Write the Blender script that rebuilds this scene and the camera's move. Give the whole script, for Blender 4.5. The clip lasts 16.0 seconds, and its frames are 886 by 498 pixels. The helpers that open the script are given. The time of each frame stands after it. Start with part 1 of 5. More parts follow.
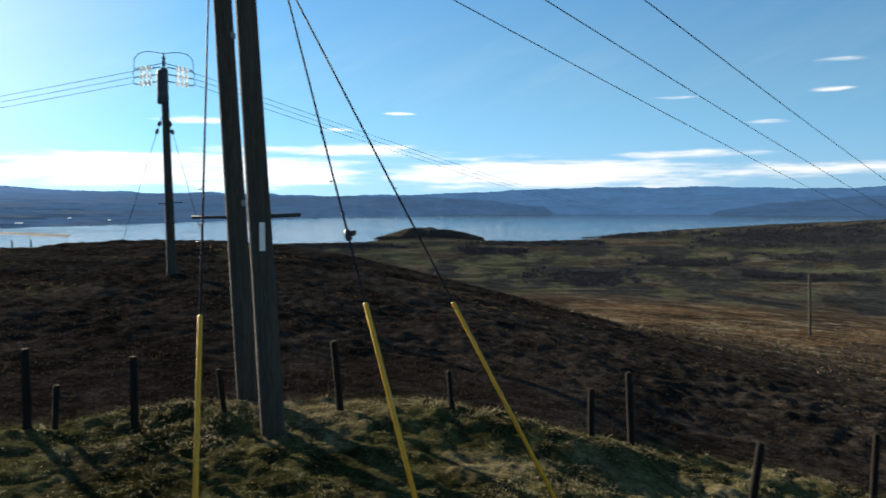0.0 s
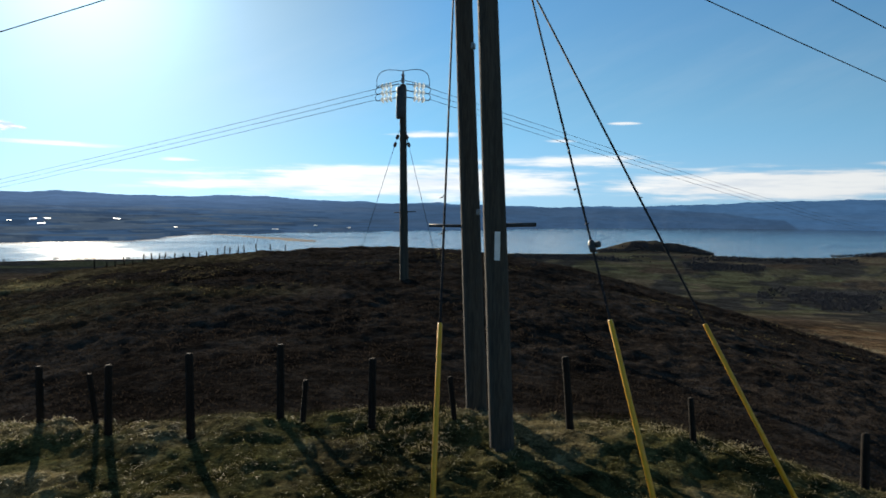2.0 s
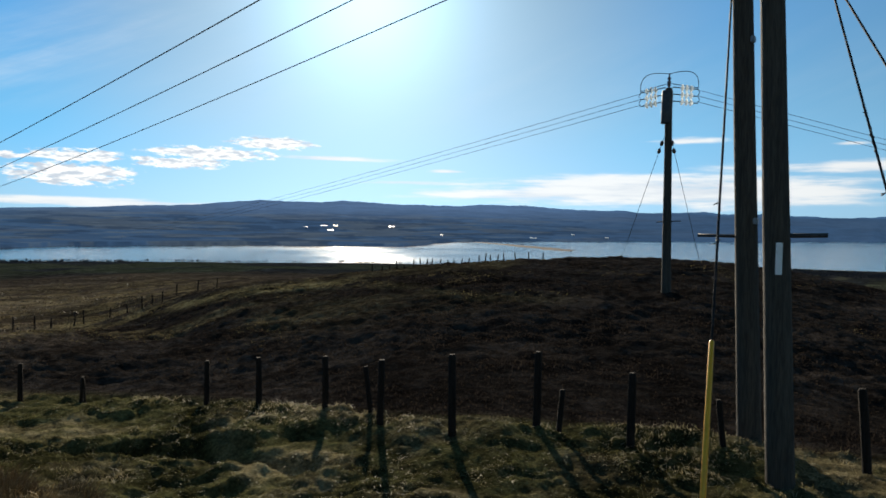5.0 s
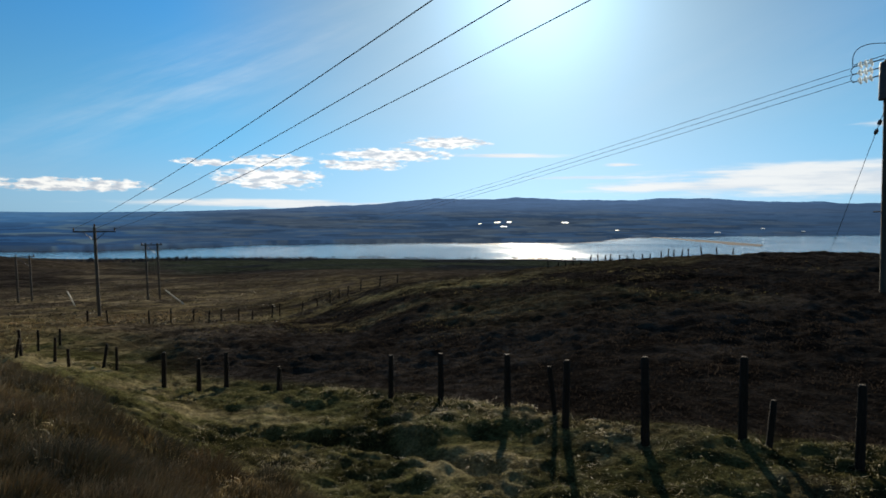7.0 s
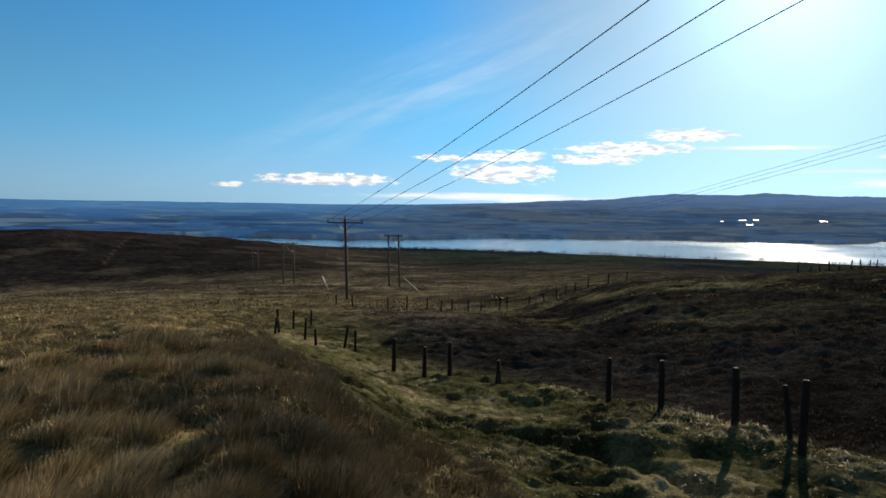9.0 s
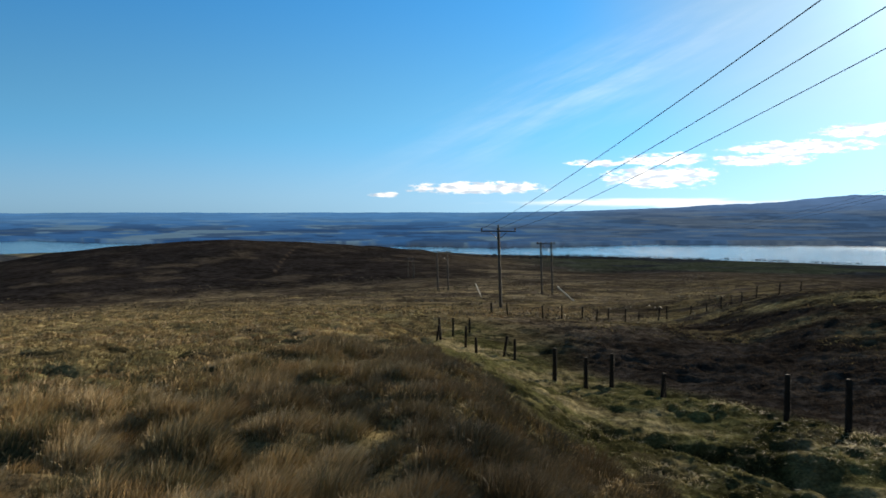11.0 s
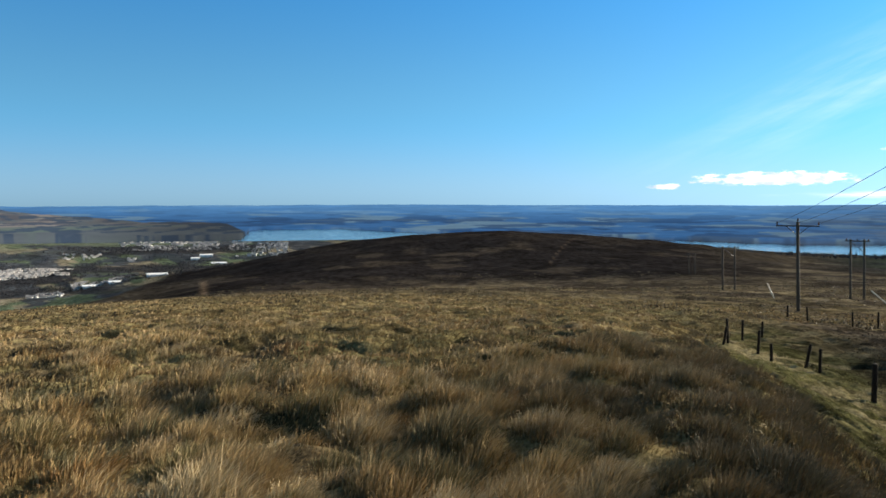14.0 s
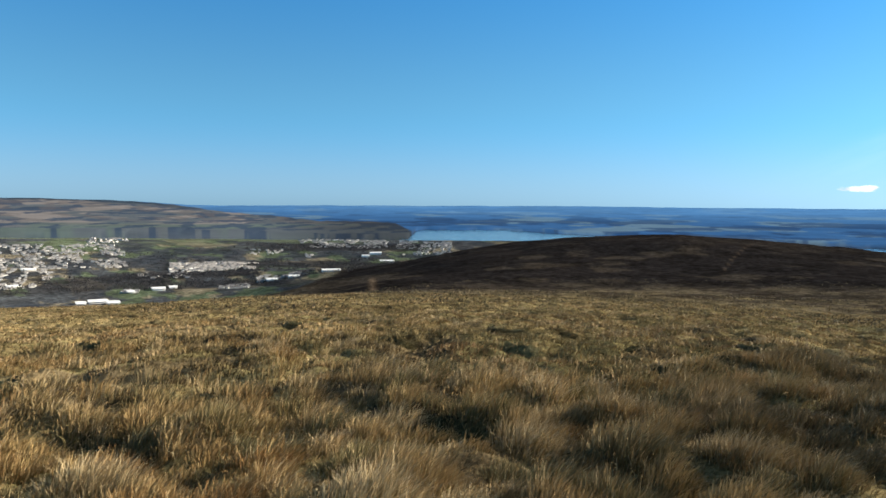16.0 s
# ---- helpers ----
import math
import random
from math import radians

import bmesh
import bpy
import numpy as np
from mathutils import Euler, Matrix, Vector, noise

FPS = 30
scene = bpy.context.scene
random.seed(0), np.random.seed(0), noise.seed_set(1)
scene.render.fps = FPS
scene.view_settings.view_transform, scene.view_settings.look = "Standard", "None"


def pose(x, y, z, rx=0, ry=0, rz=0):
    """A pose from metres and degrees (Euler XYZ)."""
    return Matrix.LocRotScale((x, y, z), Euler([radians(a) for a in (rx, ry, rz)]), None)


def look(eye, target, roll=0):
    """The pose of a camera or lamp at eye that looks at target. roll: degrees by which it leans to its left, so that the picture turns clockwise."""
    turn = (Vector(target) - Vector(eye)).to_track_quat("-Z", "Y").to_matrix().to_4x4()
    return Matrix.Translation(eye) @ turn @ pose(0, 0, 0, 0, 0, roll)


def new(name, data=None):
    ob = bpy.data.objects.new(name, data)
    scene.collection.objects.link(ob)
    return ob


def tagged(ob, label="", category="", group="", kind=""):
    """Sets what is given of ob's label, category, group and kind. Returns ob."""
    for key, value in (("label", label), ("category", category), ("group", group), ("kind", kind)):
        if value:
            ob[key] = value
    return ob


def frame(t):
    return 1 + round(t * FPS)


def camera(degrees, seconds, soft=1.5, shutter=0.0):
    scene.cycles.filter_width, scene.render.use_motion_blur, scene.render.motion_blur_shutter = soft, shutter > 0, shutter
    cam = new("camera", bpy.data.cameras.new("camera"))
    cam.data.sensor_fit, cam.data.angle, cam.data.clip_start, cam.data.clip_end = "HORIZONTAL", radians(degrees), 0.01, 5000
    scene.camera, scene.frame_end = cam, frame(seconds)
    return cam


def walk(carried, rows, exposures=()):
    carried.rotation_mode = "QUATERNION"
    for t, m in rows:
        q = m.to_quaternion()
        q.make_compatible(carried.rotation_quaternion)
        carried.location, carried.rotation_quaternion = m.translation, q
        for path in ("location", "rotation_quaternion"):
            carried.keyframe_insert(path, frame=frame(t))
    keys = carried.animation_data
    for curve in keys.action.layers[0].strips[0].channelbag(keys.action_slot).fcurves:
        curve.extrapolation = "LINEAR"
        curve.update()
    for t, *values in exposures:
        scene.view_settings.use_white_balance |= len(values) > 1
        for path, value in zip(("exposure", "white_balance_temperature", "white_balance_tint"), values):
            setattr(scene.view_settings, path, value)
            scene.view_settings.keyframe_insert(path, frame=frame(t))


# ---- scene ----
cam = camera(63.4, 16.0, soft=1.6, shutter=0.25)

# seconds, place in metres, yaw to the left, pitch, lean to the right in degrees
PATH = [
    (0.0, 0.63, -0.46, 1.72, 0.00, -3.44, -0.01),
    (0.5, 0.58, -0.35, 1.73, 6.79, -3.06, 0.28),
    (1.0, 0.48, -0.26, 1.71, 10.08, -3.11, -0.77),
    (1.5, 0.39, -0.14, 1.70, 13.39, -3.24, -1.19),
    (2.0, 0.38, -0.14, 1.70, 17.43, -2.65, -0.69),
    (2.5, 0.38, -0.11, 1.69, 20.65, -2.36, -0.72),
    (3.0, 0.36, -0.05, 1.69, 24.29, -2.68, -0.69),
    (3.5, 0.35, -0.02, 1.68, 28.51, -2.77, -0.75),
    (4.0, 0.30, -0.05, 1.68, 31.67, -2.44, -0.57),
    (4.2, 0.30, -0.09, 1.69, 33.00, -2.35, -0.72),
    (6.3, 0.04, 0.11, 1.65, 45.82, -2.56, -0.71),
    (6.5, -0.04, 0.13, 1.65, 47.41, -2.65, -0.56),
    (7.0, -0.09, 0.14, 1.64, 51.54, -2.65, -0.16),
    (7.5, -0.18, 0.19, 1.62, 55.83, -3.34, -0.50),
    (8.0, -0.31, 0.26, 1.62, 62.87, -3.58, -0.20),
    (8.5, -0.19, 0.30, 1.66, 67.07, -3.34, -0.19),
    (8.7, -0.13, 0.33, 1.68, 68.22, -3.28, -0.53),
    (10.8, 0.19, 0.11, 1.77, 80.22, -2.87, -0.12),
    (11.0, 0.14, 0.06, 1.78, 81.85, -2.73, 0.01),
    (11.5, 0.01, 0.05, 1.77, 86.45, -2.86, -0.24),
    (12.0, -0.11, 0.07, 1.76, 92.03, -3.32, -0.29),
    (12.5, -0.23, 0.07, 1.75, 96.02, -3.21, 0.12),
    (13.0, -0.27, 0.06, 1.73, 98.47, -3.19, 0.34),
    (13.5, -0.32, 0.04, 1.73, 100.63, -3.33, -0.03),
    (14.0, -0.41, 0.02, 1.71, 103.61, -3.37, -0.23),
    (14.5, -0.58, -0.03, 1.69, 107.01, -3.29, -0.62),
    (15.0, -0.68, -0.04, 1.70, 111.85, -3.39, -0.50),
    (15.5, -0.60, -0.10, 1.69, 114.25, -3.49, -0.22),
    (16.0, -0.60, -0.15, 1.70, 116.53, -3.37, -0.71),
]
walk(cam, [(t, pose(x, y, z, 0, 0, yaw) @ pose(0, 0, 0, 90 + pitch) @ pose(0, 0, 0, 0, 0, -lean))
           for t, x, y, z, yaw, pitch, lean in PATH],
     exposures=[(0.0, 1.45), (1.0, 1.4), (2.0, 1.08), (4.0, 0.95), (7.0, 0.78), (8.5, 0.92), (11.0, 1.2), (13.0, 1.42), (16.0, 1.56)])

# ---------------------------------------------------------------- light
SUN_AZ, SUN_EL = 44.0, 18.5     # degrees to the left of the y axis, and up


def direction(az, el):
    a, e = radians(az), radians(el)
    return Vector((-math.sin(a) * math.cos(e), math.cos(a) * math.cos(e), math.sin(e)))


sun = new("sun", bpy.data.lights.new("sun", "SUN"))
sun.data.energy, sun.data.angle, sun.data.color = 5.0, radians(0.55), (1.0, 0.87, 0.68)
sun.matrix_world = look((0, 0, 60), Vector((0, 0, 60)) - direction(SUN_AZ, SUN_EL))


class Nodes:
    """Short-hand to wire nodes."""

    def __init__(self, tree):
        self.tree = tree
        tree.nodes.clear()

    def add(self, kind, inputs=(), **props):
        node = self.tree.nodes.new(kind)
        if "operation" in props:
            node.operation = props["operation"]
        if "use_clamp" in props:
            node.use_clamp = props["use_clamp"]
        if "data_type" in props:
            node.data_type = props["data_type"]
        if "blend_type" in props:
            node.blend_type = props["blend_type"]
        if "interpolation_type" in props:
            node.interpolation_type = props["interpolation_type"]
        if "attribute_name" in props:
            node.attribute_name = props["attribute_name"]
        if "vector_type" in props:
            node.vector_type = props["vector_type"]
        if "feature" in props:
            node.feature = props["feature"]
        for key, value in dict(inputs).items():
            if isinstance(value, bpy.types.NodeSocket):
                self.tree.links.new(value, node.inputs[key])
            else:
                node.inputs[key].default_value = value
        return node

    def math(self, op, a, b=0.0, c=0.0, clamp=False):
        return self.add("ShaderNodeMath", {0: a, 1: b, 2: c}, operation=op, use_clamp=clamp).outputs[0]

    def mix(self, fac, a, b, blend="MIX"):
        n = self.add("ShaderNodeMix", {0: fac, 6: a, 7: b},
                     data_type="RGBA", blend_type=blend)
        return n.outputs[2]

    def ramp(self, fac, lo, hi, to_lo=0.0, to_hi=1.0):
        return self.add("ShaderNodeMapRange", {0: fac, 1: lo, 2: hi, 3: to_lo, 4: to_hi},
                        interpolation_type="SMOOTHSTEP").outputs[0]

    def noise(self, vector, scale, detail=4.0, rough=0.55):
        return self.add("ShaderNodeTexNoise", {"Vector": vector, "Scale": scale, "Detail": detail, "Roughness": rough}).outputs[0]


def make_world():
    world = bpy.data.worlds.new("sky")
    scene.world = world
    world.use_nodes = True
    n = Nodes(world.node_tree)
    sky = n.add("ShaderNodeTexSky")
    sky.sky_type, sky.sun_disc, sky.altitude = "NISHITA", False, 200.0
    sky.sun_elevation, sky.sun_rotation = radians(SUN_EL), radians(-SUN_AZ)
    sky.air_density, sky.dust_density, sky.ozone_density = 1.0, 0.3, 2.0
    way = n.add("ShaderNodeTexCoord").outputs["Generated"]
    xyz = n.add("ShaderNodeSeparateXYZ", {0: way})
    x, y, z = xyz.outputs
    az = n.math("MULTIPLY", n.math("ARCTAN2", n.math("MULTIPLY", x, -1.0), y), 180 / math.pi)
    el = n.math("MULTIPLY", n.math("ARCSINE", z), 180 / math.pi)

    def plane(fa, fe):
        return n.add("ShaderNodeCombineXYZ", {0: n.math("MULTIPLY", az, fa), 1: n.math("MULTIPLY", el, fe)}).outputs[0]

    puff = n.noise(plane(0.75, 2.4), 1.0, 7.0, 0.66)
    streak = n.noise(plane(0.13, 1.25), 1.0, 6.0, 0.58)
    # a long veil of high cloud, rising towards the sun
    da, de = n.math("SUBTRACT", az, 71.0), n.math("SUBTRACT", el, 9.6)
    along = n.math("ADD", n.math("MULTIPLY", da, -0.92), n.math("MULTIPLY", de, 0.39))
    across = n.math("ADD", n.math("MULTIPLY", da, 0.39), n.math("MULTIPLY", de, 0.92))
    fibre = n.noise(n.add("ShaderNodeCombineXYZ", {0: n.math("MULTIPLY", along, 0.07), 1: n.math("MULTIPLY", across, 0.6)}).outputs[0], 1.0, 6.0, 0.6)

    def fall(value, width):
        q = n.math("DIVIDE", value, width)
        return n.math("EXPONENT", n.math("MULTIPLY", n.math("MULTIPLY", q, q), -1.0))

    veil = n.math("MAXIMUM", n.math("MULTIPLY", fall(across, 2.5), fall(along, 13.0)), n.math("MULTIPLY", n.ramp(az, 75.0, 55.0), n.math("MULTIPLY", fall(n.math("SUBTRACT", el, 10.5), 4.0), 0.16)))

    def bank(list_of, field, gain, lo, hi):
        total = None
        for a0, e0, w, h, amp in list_of:
            da = n.math("DIVIDE", n.math("SUBTRACT", az, a0), w)
            de = n.math("DIVIDE", n.math("SUBTRACT", el, e0), h)
            d2 = n.math("ADD", n.math("MULTIPLY", da, da), n.math("MULTIPLY", de, de))
            g = n.math("MULTIPLY", n.math("EXPONENT", n.math("MULTIPLY", d2, -1.0)), amp)
            total = g if total is None else n.math("MAXIMUM", total, g)
        return n.ramp(n.math("ADD", total, n.math("MULTIPLY", n.math("MULTIPLY", n.math("SUBTRACT", field, 0.5), gain),
                                                            n.math("MULTIPLY", total, 2.0, clamp=True))), lo, hi)

    # centre azimuth, elevation, half width, half height, weight
    heaps = bank([(51.2, 5.75, 3.2, 0.5, 1.2), (55.5, 4.8, 4.6, 0.5, 1.2), (58.0, 4.0, 3.6, 0.45, 1.2), (70.0, 4.0, 2.2, 0.3, 1.1), (64.6, 4.2, 3.2, 0.48, 1.15),
                  (65.0, 2.9, 4.2, 0.9, 1.2), (79.0, 2.15, 5.4, 0.5, 1.2), (86.5, 1.62, 1.3, 0.25, 0.95), (84.6, 1.9, 0.6, 0.12, 0.6)], puff, 2.9, 0.34, 0.78)
    sheets = bank([(20.0, 2.6, 16.0, 1.3, 1.15), (-8.0, 2.5, 14.0, 1.3, 1.15), (30.0, 2.2, 12.0, 0.7, 0.95), (8.0, 4.3, 12.0, 0.7, 0.7), (-26.0, 2.6, 8.0, 0.7, 0.8),
                   (-18.0, 3.9, 7.0, 0.4, 0.8), (19.3, 6.4, 3.0, 0.3, 0.95), (3.6, 7.2, 1.4, 0.16, 0.9), (8.2, 5.95, 1.6, 0.16, 0.85), (-17.5, 8.1, 2.2, 0.18, 0.7),
                   (63.0, 0.9, 13.0, 0.35, 1.0), (47.0, 4.75, 5.0, 0.24, 0.95), (37.6, 3.95, 1.8, 0.18, 0.9), (-28.1, 8.1, 1.6, 0.2, 0.8), (-28.7, 10.0, 2.0, 0.25, 0.55),
                   (41.0, 3.0, 6.0, 0.22, 0.85), (-24.2, 6.1, 2.0, 0.18, 0.6)], streak, 2.2, 0.25, 0.9)
    wisps = n.math("MULTIPLY", veil, n.ramp(fibre, 0.3, 0.76))
    shade = n.ramp(n.noise(plane(0.9, 3.0), 1.0, 5.0), 0.38, 0.58)
    white = n.mix(shade, (6.0, 6.5, 7.2, 1), (11.5, 11.3, 10.8, 1))
    bright = n.mix(n.ramp(streak, 0.35, 0.6), (8.6, 8.9, 9.3, 1), (10.8, 10.7, 10.4, 1))
    # clear cold air: deep blue overhead, pale at the horizon, white round the sun
    light = n.add("ShaderNodeRGBToBW", {0: sky.outputs[0]}).outputs[0]
    light = n.math("DIVIDE", n.math("MULTIPLY", light, 1.25), n.math("ADD", n.math("MULTIPLY", light, 0.06), 1.0))
    to_sun = direction(SUN_AZ, SUN_EL)
    near_sun = n.math("ADD", n.math("MULTIPLY", x, to_sun.x), n.math("ADD", n.math("MULTIPLY", y, to_sun.y), n.math("MULTIPLY", z, to_sun.z)))
    tone = n.mix(n.ramp(el, 0.0, 7.0), (0.62, 1.07, 1.42, 1), (0.36, 1.11, 1.85, 1))
    tone = n.mix(n.ramp(el, 6.0, 20.0), tone, (0.2, 1.08, 2.5, 1))
    tone = n.mix(n.ramp(el, 22.0, 45.0), tone, (0.5, 1.05, 1.65, 1))
    tone = n.mix(n.ramp(az, 55.0, 5.0, 0.0, 0.45), tone, (0.62, 1.06, 1.42, 1))
    tone = n.mix(n.ramp(near_sun, 0.88, 0.998), tone, (0.7, 1.04, 1.32, 1))
    ring = n.math("MAXIMUM", near_sun, 0.0)
    light = n.math("MULTIPLY", light, n.ramp(az, 60.0, 110.0, 1.0, 0.9))
    glow = n.math("ADD", n.math("MULTIPLY", n.math("POWER", ring, 130.0), 1.1), n.math("MULTIPLY", n.math("POWER", ring, 25.0), 0.25))
    light = n.math("MULTIPLY", light, n.math("ADD", glow, 1.0))
    blue = n.add("ShaderNodeVectorMath", {0: tone, 3: light}, operation="SCALE").outputs[0]
    white = n.add("ShaderNodeVectorMath", {0: white, 3: n.ramp(near_sun, 0.5, 0.97, 1.0, 1.45)}, operation="SCALE").outputs[0]
    bright = n.add("ShaderNodeVectorMath", {0: bright, 3: n.ramp(near_sun, 0.5, 0.97, 1.0, 1.3)}, operation="SCALE").outputs[0]
    colour = n.mix(n.math("MULTIPLY", wisps, 0.27), blue, bright)
    colour = n.mix(n.math("MULTIPLY", sheets, 0.85), colour, bright)
    colour = n.mix(n.math("MULTIPLY", heaps, 0.92), colour, white)
    back = n.add("ShaderNodeBackground", {0: colour, 1: 0.04})
    n.add("ShaderNodeOutputWorld", {0: back.outputs[0]})


make_world()

# ---------------------------------------------------------------- materials


def material(name):
    m = bpy.data.materials.new(name)
    m.use_nodes = True
    return m, Nodes(m.node_tree)


def finish(n, colour, rough, height=None, strength=0.3, distance=0.02, **more):
    inputs = {"Base Color": colour, "Roughness": rough}
    inputs.update(more)
    if height is not None:
        inputs["Normal"] = n.add("ShaderNodeBump", {"Strength": strength, "Distance": distance, "Height": height}).outputs[0]
    s = n.add("ShaderNodeBsdfPrincipled", inputs)
    n.add("ShaderNodeOutputMaterial", {0: s.outputs[0]})


def matt(n, colour, height=None, strength=0.4, distance=0.05):
    """A dull surface with no gloss at all."""
    inputs = {"Color": colour, "Roughness": 0.6}
    if height is not None:
        inputs["Normal"] = n.add("ShaderNodeBump", {"Strength": strength, "Distance": distance, "Height": height}).outputs[0]
    s = n.add("ShaderNodeBsdfDiffuse", inputs)
    n.add("ShaderNodeOutputMaterial", {0: s.outputs[0]})


def simple(name, dark, light, rough=0.7, scale=8.0, metal=0.0, bump=0.3, stretch=(1, 1, 1), depth=0.01, spec=0.5):
    """Two tones of one surface, mottled at two scales."""
    m, n = material(name)
    at = n.add("ShaderNodeMapping", {0: n.add("ShaderNodeTexCoord").outputs["Object"], "Scale": stretch}).outputs[0]
    fine, broad = n.noise(at, scale * 5), n.noise(at, scale)
    f = n.ramp(n.math("ADD", n.math("MULTIPLY", fine, 0.5), n.math("MULTIPLY", broad, 0.5)), 0.35, 0.65)
    finish(n, n.mix(f, (*dark, 1), (*light, 1)), n.ramp(broad, 0.3, 0.7, rough - 0.1, min(1.0, rough + 0.1)), fine, bump, depth,
           Metallic=metal, **{"Specular IOR Level": spec})
    return m


POLE_WOOD = simple("weathered_pole_wood", (0.034, 0.029, 0.023), (0.08, 0.069, 0.055), 0.9, 3.0, bump=0.6, stretch=(6, 6, 0.35), spec=0.2)
POST_WOOD = simple("old_fence_wood", (0.008, 0.007, 0.006), (0.026, 0.021, 0.017), 0.95, 6.0, bump=0.7, stretch=(5, 5, 0.5), spec=0.1)
STEEL = simple("galvanised_steel", (0.16, 0.165, 0.17), (0.3, 0.305, 0.31), 0.5, 10.0, metal=0.8)
DARK_STEEL = simple("dark_steel", (0.03, 0.03, 0.032), (0.08, 0.08, 0.085), 0.55, 10.0, metal=0.6)
WIRE = simple("dull_wire", (0.012, 0.013, 0.015), (0.03, 0.031, 0.034), 0.8, 10.0, metal=0.0, spec=0.1)
YELLOW = simple("yellow_plastic", (0.64, 0.3, 0.01), (0.74, 0.375, 0.015), 0.5, 7.0, bump=0.15, stretch=(2, 2, 0.6))
SIGN_WHITE = simple("white_plate", (0.7, 0.7, 0.68), (0.82, 0.82, 0.8), 0.5, 12.0)


def glass_disc():
    m, n = material("clear_glass_insulator")
    s = n.add("ShaderNodeBsdfPrincipled", {"Base Color": (0.9, 0.92, 0.86, 1), "Roughness": 0.12})
    f = n.add("ShaderNodeBsdfTranslucent", {0: (0.93, 0.97, 1.0, 1)})
    n.add("ShaderNodeOutputMaterial", {0: n.add("ShaderNodeMixShader", {0: 0.8, 1: s.outputs[0], 2: f.outputs[0]}).outputs[0]})
    return m


PORCELAIN = glass_disc()
BROWN_GLAZE = simple("brown_glazed_insulator", (0.05, 0.025, 0.015), (0.1, 0.05, 0.03), 0.15, 9.0, bump=0.0)

# ---------------------------------------------------------------- the lie of the land
EYE = 1.7
AZ = np.array([-40, -32, -24, -15, -8, 0, 8, 16, 24, 32, 42, 52, 60, 70, 80, 90, 100, 112, 122, 132, 140, 150], float)
FENCE_R = [12.5, 12, 11.5, 10, 10, 10.5, 10, 9.6, 9.5, 9.4, 10.2, 12.3, 14.5, 17.5, 23, 26, 26, 26, 26, 26, 26, 26]
FENCE_Z = [-2.9, -2.57, -2.3, -1.66, -1.45, -1.3, -1.3, -1.26, -1.2, -1.12, -1.34, -1.6, -1.95, -2.37, -2.4, -2.25, -2.2, -2.2,
           -2.3, -2.4, -2.5, -2.6]
# from here outwards: the elevation, in degrees, at which each ring of land shows from the eye
HOLLOW = [-16, -15.6, -15.3, -14.5, -13.5, -12.5, -12, -11.7, -11.7, -11.7, -11.7, -11.5, -10.8, -9.5, -8.4, -8.2, -8, -8, -8.2,
          -8.4, -8.6, -8.7]
SLOPE = [-13.5, -13, -12, -10.5, -9, -7.5, -6, -5, -4.9, -5, -5.8, -7.4, -8.2, -8.2, -7.8, -7.6, -7.5, -7.5, -7.6, -7.8, -8, -8.1]
CREST = [-12.8, -12.4, -11.2, -9.3, -7.6, -5.7, -3.85, -2.7, -2.65, -3.1, -4.1, -5.5, -6.4, -7.2, -7.25, -7.1, -7, -6.9, -6.9, -7.1,
         -7.5, -7.2]
BEHIND = [-10.5, -10, -9.5, -9.4, -9.2, -9, -9, -9, -8, -6.5, -5.4, -5.2, -5.9, -6.1, -6.1, -6.3, -6.4, -6.5, -6.8, -7.9, -9, -9]
MOOR = [-8.5, -8.3, -8, -7.8, -7.6, -7.4, -7, -6.5, -6, -5.2, -4.6, -4.6, -4.7, -5.0, -5.3, -5.8, -6.1, -6.4, -6.8, -9, -11, -11]
HILL = [-6, -6, -5.8, -5.6, -5.6, -5.6, -5.4, -5, -4.6, -4.3, -4.0, -3.9, -3.9, -3.8, -3.35, -2.3, -1.75, -3.0, -4.9, -6.3, -6.6, -6.4]
VALLEY = [-3.5, -3.8, -4.2, -4.4, -4.5, -4.5, -4.4, -4.2, -4, -3.9, -3.8, -3.7, -3.7, -3.6, -4.2, -4.5, -4.5, -4.5, -4.5, -4.5, -4.5, -4.4]
SHORE = [-1.9, -2.2, -2.6, -2.9, -3, -3.0, -3.05, -3.1, -3.25, -3.4, -3.45, -3.45, -3.4, -3.3, -3.3, -2.95, -2.95, -2.95, -2.95, -2.9,
         -2.75, -2.6]
STRAND = [-0.5, -0.9, -1.4, -2.1, -2.9, -2.93, -2.93, -2.93, -2.93, -2.93, -2.93, -2.93, -2.93, -2.93, -2.6, -2.6, -2.6, -2.6, -2.8,
          -2.8, -2.8, -2.8]
WATER_Z = -55.0

_lattice = np.random.RandomState(7).rand(256, 256)


def vnoise(x, y):
    """Smooth value noise, 0 to 1, on arrays."""
    xi, yi = np.floor(x).astype(int), np.floor(y).astype(int)
    fx, fy = x - xi, y - yi
    fx, fy = fx * fx * (3 - 2 * fx), fy * fy * (3 - 2 * fy)
    g = lambda a, b: _lattice[a % 256, b % 256]
    return (g(xi, yi) * (1 - fx) + g(xi + 1, yi) * fx) * (1 - fy) + (g(xi, yi + 1) * (1 - fx) + g(xi + 1, yi + 1) * fx) * fy


def fnoise(x, y, octaves=4):
    total, amp, norm = 0.0, 1.0, 0.0
    for k in range(octaves):
        total = total + amp * vnoise(x * 2 ** k + 17.3 * k, y * 2 ** k + 5.1 * k)
        norm += amp
        amp *= 0.5
    return total / norm


def smooth(x, lo, hi):
    t = np.clip((x - lo) / (hi - lo), 0, 1)
    return t * t * (3 - 2 * t)


